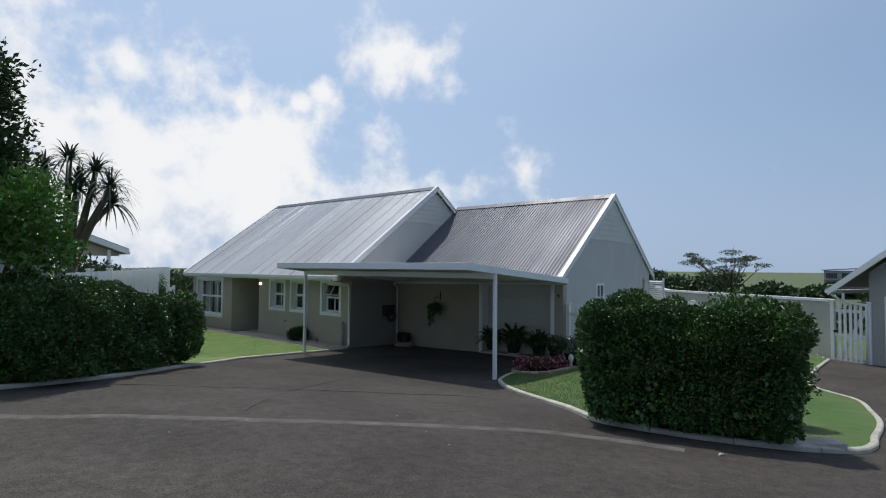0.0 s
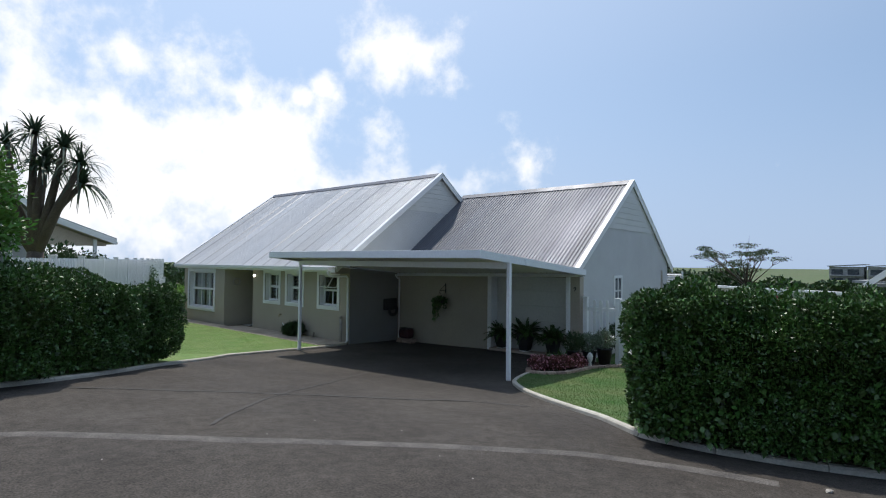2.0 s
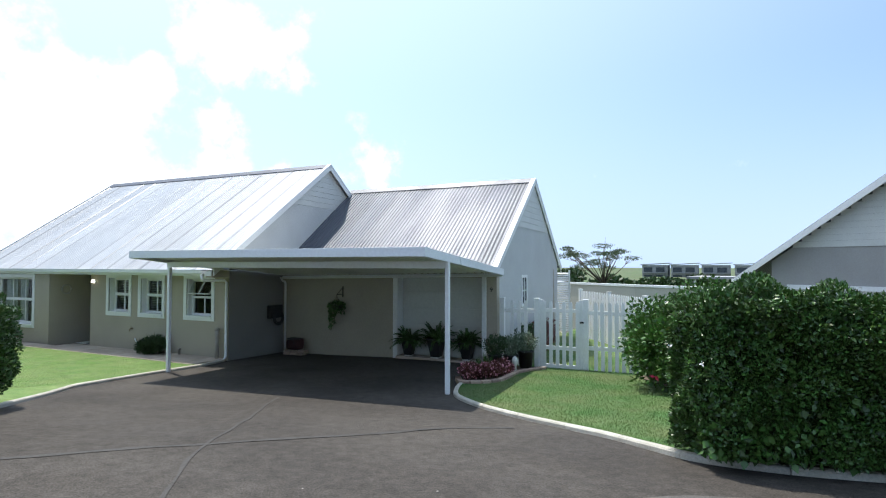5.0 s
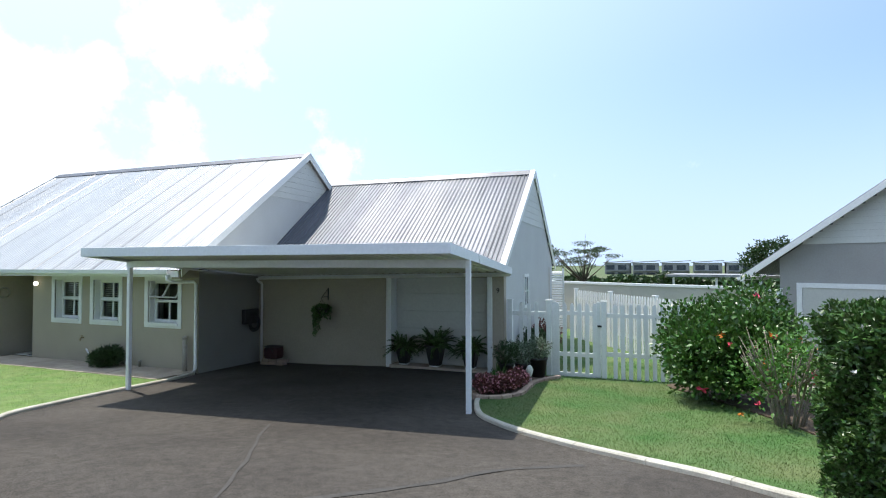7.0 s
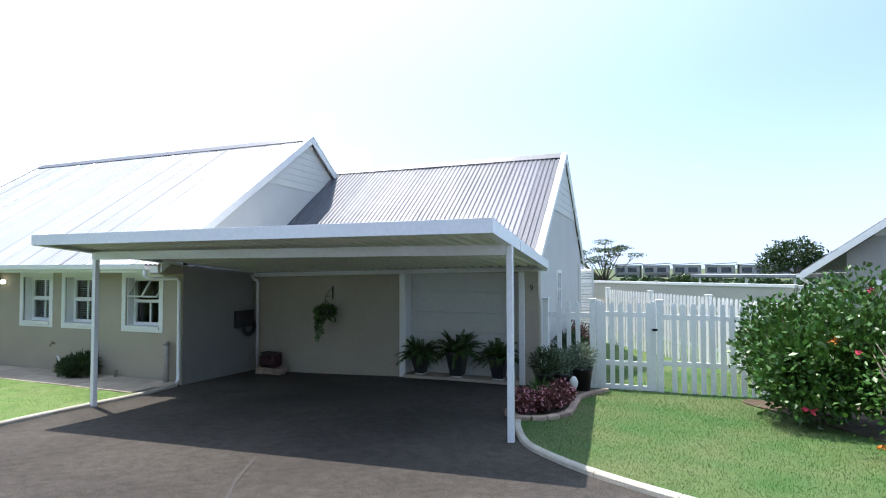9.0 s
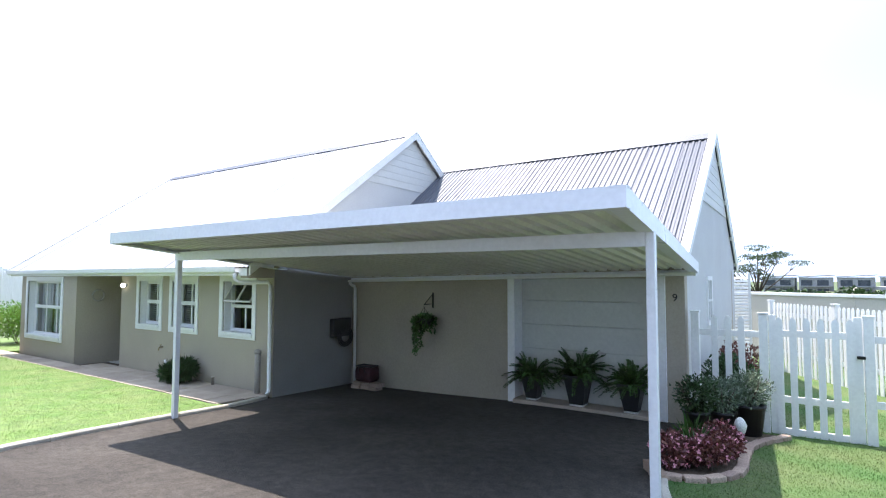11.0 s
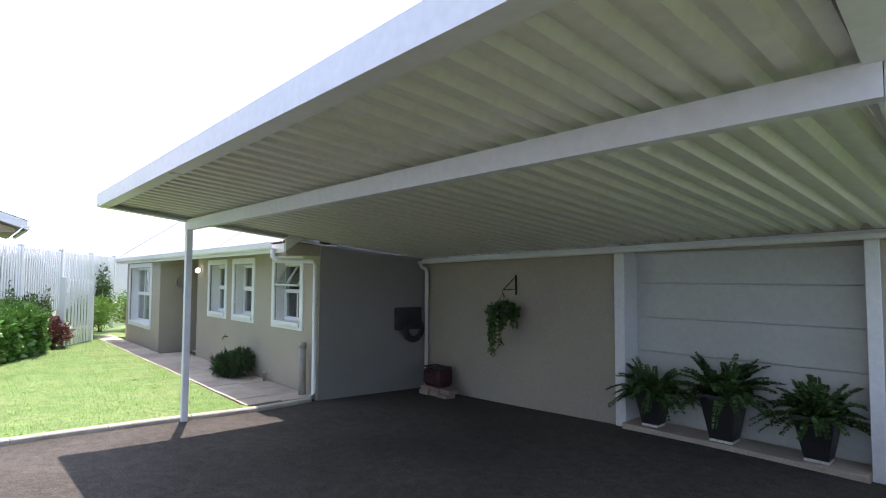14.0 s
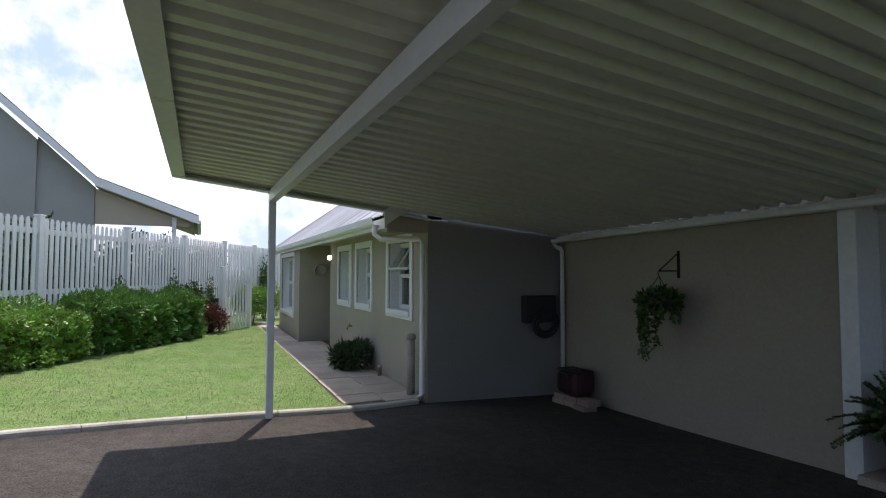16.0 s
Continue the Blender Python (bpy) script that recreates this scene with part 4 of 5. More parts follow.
def hedge(name, at, turn, size, count, leaf, seed, mat, label, category="hedge", flowers=None, lump=0.3, slim=0.5, under=0.0):
    h = thing(name, at, turn, label, category)
    lx, ly, lz = size
    ca, sa = math.cos(radians(turn)), math.sin(radians(turn))

    def settled(q):
        q[:, 2] += np.array([ground_z(at[0] + ca * v[0] - sa * v[1], at[1] + sa * v[0] + ca * v[1]) for v in q]) - ground_z(at[0], at[1])
        return q
    p, w = shell_box(-lx / 2, lx / 2, -ly / 2, ly / 2, 0.05, lz, count, seed, lump, under)
    p = settled(p)
    rng = np.random.default_rng(seed + 1)
    part("foliage", foliage_mesh("foliage", p, w, rng.uniform(0.7, 1.35, count) * leaf, mat, slim), None, h)
    inner = rng.uniform(-0.42, 0.42, (count // 3, 3)) * np.array([lx, ly, lz * 0.95]) + np.array([0, 0, lz * 0.46])
    inner = settled(inner)
    part("inner_foliage", foliage_mesh("inner_foliage", inner, rng.normal(size=inner.shape), rng.uniform(1.0, 2.2, len(inner)) * leaf, mat, 0.7), None, h)
    bm = bmesh.new()
    for k in range(max(4, int(lx * 3))):
        x, y = rng.uniform(-0.42, 0.42) * lx, rng.uniform(-0.3, 0.3) * ly
        top = (x + rng.uniform(-0.3, 0.3), y + rng.uniform(-0.2, 0.2), lz * rng.uniform(0.6, 0.85))
        g = settled(np.array([[x, y, 0.0]]))[0, 2]
        top = (top[0], top[1], top[2] + g)
        tube([(x, y, g - 0.12), ((x * 1.6 + top[0]) / 2.6, (y + top[1]) / 2, g + lz * 0.4), top], [0.025, 0.018, 0.008], bm, 5)
    part("branches", bm, BARK, h)
    if flowers:
        n, fmat, fsize = flowers
        fp, fw = shell_box(-lx / 2, lx / 2, -ly / 2, ly / 2, lz * 0.3, lz, n * 5, seed + 7, lump)
        fp = settled(np.repeat(fp[::5], 5, axis=0))
        part("flowers", foliage_mesh("flowers", fp, rng.normal(size=fp.shape) + np.array([0, 0, 0.4]), np.full(len(fp), fsize), fmat, 0.6), None, h)
    return h


def bush(name, at, radii, count, leaf, seed, mat, label, category="bush", lobes=5, slim=0.5, flowers=None, depth=0.5, lump=0.35, bare=0):
    b = thing(name, at, 0, label, category)
    rng = np.random.default_rng(seed)
    ps, ws = [], []
    for k in range(lobes):
        a = 2 * math.pi * k / lobes + rng.uniform(-0.4, 0.4)
        off = rng.uniform(0.25, 0.55) if lobes > 1 else 0
        c = (math.cos(a) * radii[0] * off, math.sin(a) * radii[1] * off, radii[2] * rng.uniform(0.7, 1.15))
        p, w = clump_points(c, np.array(radii) * rng.uniform(0.5, 0.72), count // lobes, seed + k, depth, lump)
        ps.append(p)
        ws.append(w)
    p, w = np.concatenate(ps), np.concatenate(ws)
    keep = p[:, 2] > 0.01
    p, w = p[keep], w[keep]
    part("foliage", foliage_mesh("foliage", p, w, rng.uniform(0.7, 1.3, len(p)) * leaf, mat, slim), None, b)
    bm = bmesh.new()
    for k in range(6):
        a = rng.uniform(0, 6.28)
        tube([(0.05 * math.cos(a), 0.05 * math.sin(a), -0.12), (radii[0] * 0.3 * math.cos(a), radii[1] * 0.3 * math.sin(a), radii[2] * 0.7), (radii[0] * 0.55 * math.cos(a), radii[1] * 0.55 * math.sin(a), radii[2] * 1.25)], [0.02, 0.014, 0.006], bm, 5)
    if not bare:
        part("stems", bm, BARK, b)
    # bare woody stems, each forked once or twice
    for k in range(bare):
        a = 2 * math.pi * k / bare + rng.uniform(-0.25, 0.25)
        ca, sa, far = math.cos(a), math.sin(a), rng.uniform(0.45, 1.0)
        root, knee = Vector((0.1 * ca, 0.1 * sa, -0.12)), Vector((radii[0] * far * 0.45 * ca, radii[1] * far * 0.45 * sa, radii[2] * rng.uniform(0.5, 0.75)))
        tip = Vector((radii[0] * far * ca, radii[1] * far * sa, radii[2] * rng.uniform(1.2, 1.6)))
        bm = bmesh.new()
        tube([root, root.lerp(knee, 0.5) + Vector((-sa, ca, 0)) * rng.uniform(-0.05, 0.05), knee, knee.lerp(tip, 0.5) + Vector((ca, sa, 0)) * 0.04, tip], [0.019, 0.017, 0.014, 0.01, 0.005], bm, 5)
        for j in range(2):
            start = root.lerp(knee, 0.75) if j else knee
            side = Vector((-sa, ca, 0)) * rng.choice((-1, 1)) * rng.uniform(0.15, 0.32)
            tube([start, start.lerp(tip, 0.4) + side * 0.6, start.lerp(tip, 0.8) + side], [0.01, 0.008, 0.004], bm, 5)
        part("stem", bm, BARK_PALE, b)
    if flowers:
        for n, fmat, fsize, name2 in flowers:
            pick = rng.choice(len(p), n)
            out = p[pick] - np.array([0, 0, radii[2]])
            fp = np.repeat(p[pick] + out / (np.linalg.norm(out, axis=1, keepdims=True) + 1e-6) * leaf * 0.8, 5, axis=0)
            part(name2, foliage_mesh(name2, fp, rng.normal(size=fp.shape) + np.array([0, 0, 0.3]), np.full(len(fp), fsize), fmat, 0.7), None, b)
    return b


def on_ground(x, y, up=0.03):
    return (x, y, ground_z(x, y) + up)


hedge("hedge", on_ground(3.29, -8.35), -48, (5.1, 1.4, 1.42), 92000, 0.05, 11, HEDGE, "tall clipped dark green hedge behind the kerb", under=0.08)
hedge("hedge", on_ground(12.06, -5.08), 14, (2.42, 1.1, 1.42), 95000, 0.042, 12, HEDGE, "clipped glossy green hedge with small white flowers on the island", flowers=(40, PETAL_WHITE, 0.03), under=0.1)
bush("bush", on_ground(12.6, -2.9), (0.6, 0.72, 0.68), 10000, 0.06, 31, HEDGE, "leafy green bush with small white flowers beside the lawn", flowers=[(14, PETAL_WHITE, 0.03, "flowers")])
bush("hibiscus_bush", on_ground(11.0, 0.4), (1.12, 1.0, 1.1), 22000, 0.085, 32, LEAF_MID, "rounded hibiscus bush with red and orange flowers on the lawn edge", lobes=8, slim=0.6,
     flowers=[(14, PETAL_RED, 0.095, "red_flowers"), (4, PETAL_ORANGE, 0.10, "orange_flowers")])
bush("straggly_bush", on_ground(11.45, -1.4), (0.85, 0.8, 0.85), 1600, 0.075, 33, LEAF_SPEAR, "straggly half-bare bush with woody stems and small red leaves", lobes=6,
     flowers=[(9, PETAL_RED, 0.06, "flowers"), (4, PETAL_ORANGE, 0.07, "orange_flowers")], depth=0.8, bare=13)


def soil_patch(outline, label):
    tagged(part("soil_bed", drape(outline, 0.06, 0.5, 0.05), SOIL), label, "soil", kind="structure")


soil_patch(smooth_line([(10.15, 1.9), (10.1, 1.5), (10.6, 0.6), (11.1, -0.4), (11.5, -1.4), (11.7, -2.4), (11.5, -3.4), (11.2, -4.3), (11.4, -5.0), (12.2, -5.2), (12.9, -4.8), (13.0, -3.4), (12.7, -1.0), (12.1, 1.9)], 4), "brown soil under the island bushes")


# ---- fences ----
def picket_mesh(w, t, h, point=0.05):
    return prism([(-w / 2, 0), (w / 2, 0), (w / 2, h - point), (0.012, h), (-0.012, h), (-w / 2, h - point)], "y", -t / 2, t / 2)


def fence(p0, p1, base, top, spacing, width, posts, rails, label, category="fence", post_up=0.06, name="picket_fence", clear=0.0):
    a, b = Vector(p0), Vector(p1)
    d = b - a
    turn = math.degrees(math.atan2(d.y, d.x))
    f = thing(name, (a.x, a.y, 0), turn, label, category)
    length, h = d.length, top - base
    pm = bpy.data.meshes.new("picket")
    bm = picket_mesh(width, 0.02, h - clear)
    bm.to_mesh(pm)
    bm.free()
    pm.materials.append(WHITE)
    n = int(length / spacing)
    post_x = [length * k / posts for k in range(posts + 1)]
    rng = random.Random(int(length * 1000))
    for k in range(n):
        x = (k + 0.5) * length / n
        if any(abs(x - q) < 0.06 + width / 2 for q in post_x):
            continue
        ob = part("picket", pm, None, f)
        ob.matrix_basis = pose(x, -0.032, base + clear + rng.uniform(-0.004, 0.004), 0, rng.uniform(-0.4, 0.4), 0)
    for x in post_x:
        wx = a + d * (x / length)
        low = ground_z(wx.x, wx.y) - 0.15
        bm = box(x - 0.055, x + 0.055, -0.055, 0.055, low, top + post_up - 0.03, bevel=0.006)
        box(x - 0.066, x + 0.066, -0.066, 0.066, top + post_up - 0.03, top + post_up, bm, 0.008)
        part("post", bm, WHITE, f, "square white fence post with a cap")
    for z in rails:
        for q, r in zip(post_x, post_x[1:]):
            part("rail", box(q + 0.056, r - 0.056, -0.02, 0.02, z - 0.045, z + 0.045, bevel=0.004), WHITE, f)
    return f


def gate(p0, p1, base, top, label):
    a, b = Vector(p0), Vector(p1)
    d = b - a
    g = thing("picket_gate", (a.x, a.y, 0), math.degrees(math.atan2(d.y, d.x)), label, "gate")
    n = 6
    pm = bpy.data.meshes.new("picket")
    bm = picket_mesh(0.083, 0.02, top - base - 0.02)
    bm.to_mesh(pm)
    bm.free()
    pm.materials.append(WHITE)
    for k in range(n):
        ob = part("picket", pm, None, g)
        ob.matrix_basis = pose((k + 0.5) * d.length / n, -0.03, base + 0.02)
    for z in (base + 0.07, base + 0.5, top - 0.22):
        part("rail", box(0.0, d.length, -0.018, 0.02, z - 0.045, z + 0.045, bevel=0.004), WHITE, g)
    for x in (0.0, d.length):
        part("stile", box(x - 0.045, x + 0.045, -0.02, 0.022, base, top + 0.03, bevel=0.004), WHITE, g)
    part("latch", box(d.length - 0.02, d.length + 0.07, -0.06, -0.045, top - 0.5, top - 0.46), IRON, g, "black gate latch")
    # the gate hangs just over the ground on its hinges
    part("hinge_foot", box(-0.03, 0.0, -0.02, 0.02, ground_z(a.x, a.y) - 0.03, base), WHITE, g)
    return g


fence((6.84, 2.2), (7.71, 2.2), 0.05, 1.67, 0.15, 0.083, 1, (0.6, 1.42), "short white picket fence panel between house and gate")
gate((7.82, 2.2), (8.76, 2.2), 0.06, 1.67, "white picket garden gate, closed")
fence((8.87, 2.2), (12.1, 2.2), 0.05, 1.67, 0.15, 0.083, 2, (0.6, 1.42), "white picket fence beside the garden gate")
fence((7.5, 9.3), (11.2, 3.6), -0.06, 1.62, 0.13, 0.075, 3, (0.45, 1.35), "white picket fence running back along the boundary")
fence((4.24, -9.3), (-21.7, 3.17), 0.95, 2.58, 0.13, 0.07, 12, (1.35, 2.36), "tall white picket fence behind the garden hedge")
fence((-9.1, -2.15), (-10.4, -1.35), 0.1, 1.8, 0.16, 0.085, 1, (0.5, 1.45), "white picket gate panel at the lawn's end")

# hedge and shrubs under the tall fence
hedge("garden_hedge", on_ground(-6.2, -3.75, 0.03), -25.7, (4.2, 0.85, 0.95), 34000, 0.10, 41, LEAF_SPEAR, "bushy bright green hedge of spear leaves along the white fence", slim=0.2, lump=0.3)
hedge("garden_hedge", on_ground(-2.7, -5.35, 0.03), -25.7, (3.4, 0.9, 0.8), 20000, 0.06, 42, LEAF_LIGHT, "yellow-green low hedge along the white fence", lump=0.3)
bush("bush", on_ground(-8.3, -3.0), (0.55, 0.5, 0.72), 4500, 0.08, 43, HEDGE, "dark green shrub against the white fence")
bush("red_leaved_bush", on_ground(-8.9, -2.45), (0.55, 0.45, 0.42), 3500, 0.09, 44, LEAF_RED, "dark red-leaved shrub at the lawn edge", slim=0.35)
bush("bush", on_ground(-11.7, -1.2), (0.6, 0.6, 0.7), 6000, 0.07, 45, LEAF_LIGHT, "pale green flowering shrub beyond the house corner", flowers=[(60, PETAL_WHITE, 0.03, "flowers")])
bush("bush", on_ground(-13.6, 0.6), (1.2, 1.2, 0.8), 6000, 0.08, 46, LEAF_LIGHT, "loose green shrub behind the house corner")
bush("creeper", on_ground(-13.6, -0.6), (0.8, 0.35, 1.3), 3000, 0.08, 47, HEDGE, "dark creeper growing over the white fence", depth=0.8)
bush("dark_bush", on_ground(7.15, 3.6), (0.4, 0.5, 0.5), 2500, 0.07, 49, LEAF_DARK, "dark green shrub beside the gable wall behind the gate")
bush("dark_bush", on_ground(7.1, 5.2), (0.4, 0.6, 0.55), 2500, 0.07, 50, LEAF_RED, "dark red-leaved shrub beside the gable wall")
# shrubs added behind the pickets as a dark backing for the gaps
for k, (x, y) in enumerate(((-3.9, -6.6), (-6.6, -5.5), (-9.0, -4.5), (-11.6, -3.4), (-14.2, -2.4))):
    bush("gap_darkening_shrub", on_ground(x, y), (1.45, 0.7, 1.4), 6500, 0.11, 150 + k, LEAF_DARK, "dark leafy shrub added behind the tall fence to darken its gaps")
for k, (x, y) in enumerate(((-6.2, -4.2), (-8.1, -3.3), (-9.9, -2.42))):
    bush("creeper", on_ground(x, y), (0.35, 0.14, 1.0), 420, 0.07, 160 + k, HEDGE, "thin creeper twining up the white fence", depth=0.9, lobes=3)
bush("path_bush", (-2.5, -0.36, ground_z(-2.5, -0.36) + 0.055), (0.42, 0.34, 0.27), 2600, 0.13, 48, LEAF_DARK, "low strappy green plant on the paving", slim=0.14, lobes=4)


# ---- trees ----
def tree(name, at, trunk, clumps, leaf, count, mat, seed, label, category="tree", r0=0.14):
    t = thing(name, at, 0, label, category)
    rng = np.random.default_rng(seed)
    bm = tube(trunk, [r0 * (1 - 0.5 * k / (len(trunk) - 1)) for k in range(len(trunk))], sides=9)
    top = Vector(trunk[-1])
    for c, r in clumps:
        c = Vector(c)
        mid = top.lerp(c, 0.5) + Vector(rng.normal(size=3)) * 0.12
        tube([top - Vector((0, 0, 0.15)), mid, c], [r0 * 0.45, r0 * 0.28, r0 * 0.1], bm, 6)
        for k in range(4):
            e = c + Vector(rng.normal(size=3)) * 0.5 * (sum(r) / 3)
            tube([mid.lerp(c, 0.5), e], [r0 * 0.12, r0 * 0.04], bm, 5)
    part("trunk", bm, BARK, t)
    vol = np.array([r[0] * r[1] + r[0] * r[2] for _, r in clumps])
    ps, ws = zip(*[clump_points(c, r, int(count * v / vol.sum()), seed + i, 0.6, 0.45) for i, ((c, r), v) in enumerate(zip(clumps, vol))])
    p, w = np.concatenate(ps), np.concatenate(ws)
    part("crown", foliage_mesh("crown", p, w, rng.uniform(0.7, 1.35, len(p)) * leaf, mat, 0.5), None, t)
    return t


tree("tree", on_ground(2.95, -10.65, 0.2), [(0, 0, -0.4), (0.05, 0.05, 0.9), (0.1, 0.1, 1.8), (0.2, 0.15, 2.5)],
     [((0.3, 0.2, 3.6), (0.9, 0.9, 0.8)), ((-0.5, -0.4, 3.4), (1.0, 0.9, 0.8)), ((0.6, 0.45, 2.9), (0.8, 0.75, 0.6)), ((0.35, 0.3, 4.4), (0.75, 0.7, 0.6)), ((-0.5, -0.3, 4.5), (0.9, 0.8, 0.6)), ((-0.9, -0.5, 2.6), (0.8, 0.8, 0.6))],
     0.10, 22000, LEAF_DARK, 51, "large dark leafy tree behind the hedge", r0=0.12)
tree("small_tree", on_ground(3.8, -10.15), [(0, 0, -0.1), (0.1, 0.05, 0.8), (0.3, 0.15, 1.5)],
     [((0.72, 0.4, 2.5), (0.5, 0.5, 0.5)), ((0.45, 0.15, 2.15), (0.5, 0.5, 0.45)), ((0.75, 0.55, 1.9), (0.45, 0.45, 0.35)), ((0.2, 0.1, 2.6), (0.5, 0.5, 0.45))], 0.075, 10000, LEAF_SPEAR, 52, "bright green leafy small tree above the hedge", r0=0.06)


def tree_aloe(at, label):
    t = thing("tree_aloe", at, 0, label, "tree aloe")
    rng = np.random.default_rng(61)
    bm = tube([(0, 0, -0.1), (0.02, 0.05, 1.0), (0.0, 0.1, 2.0)], [0.2, 0.16, 0.14], sides=10)
    heads = [(-0.65, -0.45, 3.75), (-0.3, -0.35, 4.1), (0.1, 0.0, 4.3), (-0.1, 0.25, 3.85), (0.5, 0.4, 4.05), (0.8, 0.6, 3.7), (0.55, 0.7, 3.35), (-0.5, -0.7, 3.35), (0.3, 0.1, 3.6)]
    for h in heads:
        tube([(0, 0.1, 1.95), (h[0] * 0.6, h[1] * 0.6, 2.95), h], [0.11, 0.08, 0.05], bm, 8)
    part("trunk", bm, BARK, t)
    for h in heads:
        bm = bmesh.new()
        for k in range(64):
            a, el = rng.uniform(0, 6.28), rng.uniform(-0.1, 1.35)
            ln = rng.uniform(0.5, 0.78)
            d = Vector((math.cos(a) * math.cos(el), math.sin(a) * math.cos(el), math.sin(el)))
            s = Vector((-math.sin(a), math.cos(a), 0))
            prev = None
            for j in range(8):
                f = j / 7
                p = Vector(h) + d * ln * f + Vector((0, 0, -0.8 * ln * f ** 2.6 * max(0.45, math.cos(el))))
                w = 0.028 * (1 - f) ** 0.8 + 0.003
                lift = Vector((0, 0, 1)).lerp(-d, 0.3) * w * 0.5
                row = [bm.verts.new(p - s * w + lift), bm.verts.new(p), bm.verts.new(p + s * w + lift)]
                if prev:
                    for q in (0, 1):
                        bm.faces.new((prev[q], prev[q + 1], row[q + 1], row[q])).smooth = True
                prev = row
        part("leaf_rosette", bm, ALOE, t, "rosette of long curved aloe leaves")


tree_aloe(on_ground(0.05, -8.15), "tall branching tree aloe with curved leaf rosettes behind the fence")
crest = random.Random(9)
tree("flat_topped_tree", on_ground(6.1, 24.2), [(0, 0, -1.5), (0.1, 0, 0.4), (0.2, 0.1, 1.6)],
     [((crest.uniform(-2.1, 2.5), crest.uniform(-0.8, 0.8), 2.3 + 1.5 * crest.random() ** 0.7), (crest.uniform(0.35, 0.6), 0.45, 0.12)) for k in range(17)] + [((0.2, 0, 3.85), (0.6, 0.5, 0.14)), ((1.2, 0, 3.5), (0.5, 0.5, 0.13))],
     0.085, 5200, LEAF_HAZY, 53, "open flat-topped umbrella tree beyond the boundary wall", r0=0.09)


# ---- neighbours, walls, distance ----
def boundary_wall(points, top, label):
    wall = thing("boundary_wall", label=label, category="wall", kind="structure")
    for (ax, ay), (bx, by) in zip(points, points[1:]):
        d = Vector((bx - ax, by - ay))
        n = Vector((-d.y, d.x)).normalized() * 0.09
        foot = [(ax + n.x, ay + n.y), (bx + n.x, by + n.y), (bx - n.x, by - n.y), (ax - n.x, ay - n.y)]
        part("wall_panel", prism(foot, "z", -0.6, top - 0.08), WALL_PALE, wall)
        n *= 1.5
        foot = [(ax + n.x, ay + n.y), (bx + n.x, by + n.y), (bx - n.x, by - n.y), (ax - n.x, ay - n.y)]
        part("coping", prism(foot, "z", top - 0.078, top), WHITE, wall, "white wall coping")


boundary_wall([(12.4, 8.75), (9.3, 10.5), (6.3, 12.5), (4.5, 16.5)], 1.82, "pale rendered boundary wall with a white coping")


def neighbour_right():
    """A gabled grey house whose gable end looks on to its own drive."""
    h = thing("house", (12.55, 8.45, 0), -28.6, "grey rendered neighbouring house with a white-trimmed gable", "house")
    pitch, span, eave = 0.72, 8.0, 2.1
    ridge = eave + pitch * span / 2
    part("wall", prism([(0.9, -0.8), (span - 0.6, -0.8), (span - 0.6, eave + 0.4), (span / 2, ridge - 0.1), (0.9, eave + 0.55)], "y", 0.0, 0.25), WALL_GREY, h)
    part("wall", box(0.9, 1.15, 0.25, 9, -0.8, eave + 0.3), WALL_GREY, h)
    for sgn in (0, 1):
        x_e = 0 if sgn == 0 else span
        prof = [(x_e, eave - 0.14), (x_e, eave + 0.05), (span / 2, ridge + 0.05), (span / 2, ridge - 0.14)]
        part("barge_board", prism(prof, "y", -0.42, -0.38), WHITE, h, "white barge board")

        def point(u, v, r, x_e=x_e):
            return (span / 2 + (x_e - span / 2) * v, u, ridge + (eave - ridge) * v + 0.06 + r)
        part("roof", ribbed(-0.40, 9.0, 0.172, 0.036, point), ROOF, h, "grey ribbed metal roof")
    z = eave + 0.95
    while z < ridge - 0.25:
        half = (ridge - 0.12 - z) / pitch
        part("cladding_board", box(span / 2 - half, span / 2 + half, -0.03, -0.004, z, z + 0.165), CLAD, h)
        z += 0.17
    g = part("garage_door", box(1.45, 4.05, -0.02, -0.004, -0.5, 1.85), DOOR_PAINT, h, "white closed garage door")
    bm = bmesh.new()
    for q in ((1.32, 1.45, -0.5, 1.98), (4.05, 4.18, -0.5, 1.98), (1.45, 4.05, 1.85, 1.98)):
        box(q[0], q[1], -0.05, -0.003, q[2], q[3], bm)
    part("door_surround", bm, WHITE, g)
    part("gutter", box(-0.1, 0.0, -0.38, 9, eave - 0.08, eave + 0.02), WHITE, h, "white gutter")
    part("downpipe", tube([(-0.05, -0.2, eave - 0.08), (0.2, -0.1, eave - 0.3), (0.84, -0.05, eave - 0.4), (0.86, -0.05, eave - 0.5), (0.86, -0.05, -0.35)], 0.04), WHITE, h, "white downpipe")


neighbour_right()
sg = fence((12.45, 8.5), (13.35, 8.03), -0.2, 1.75, 0.14, 0.08, 1, (0.0, 0.75, 1.5), "tall white slatted side gate beside the neighbouring house", "gate", name="side_gate")
part("brace", prism([(0.1, 0.0), (0.2, 0.0), (0.92, 1.5), (0.82, 1.5)], "y", 0.0, 0.025), WHITE, sg)
part("latch", box(0.05, 0.16, -0.08, -0.05, 0.85, 0.9), IRON, sg, "black latch")


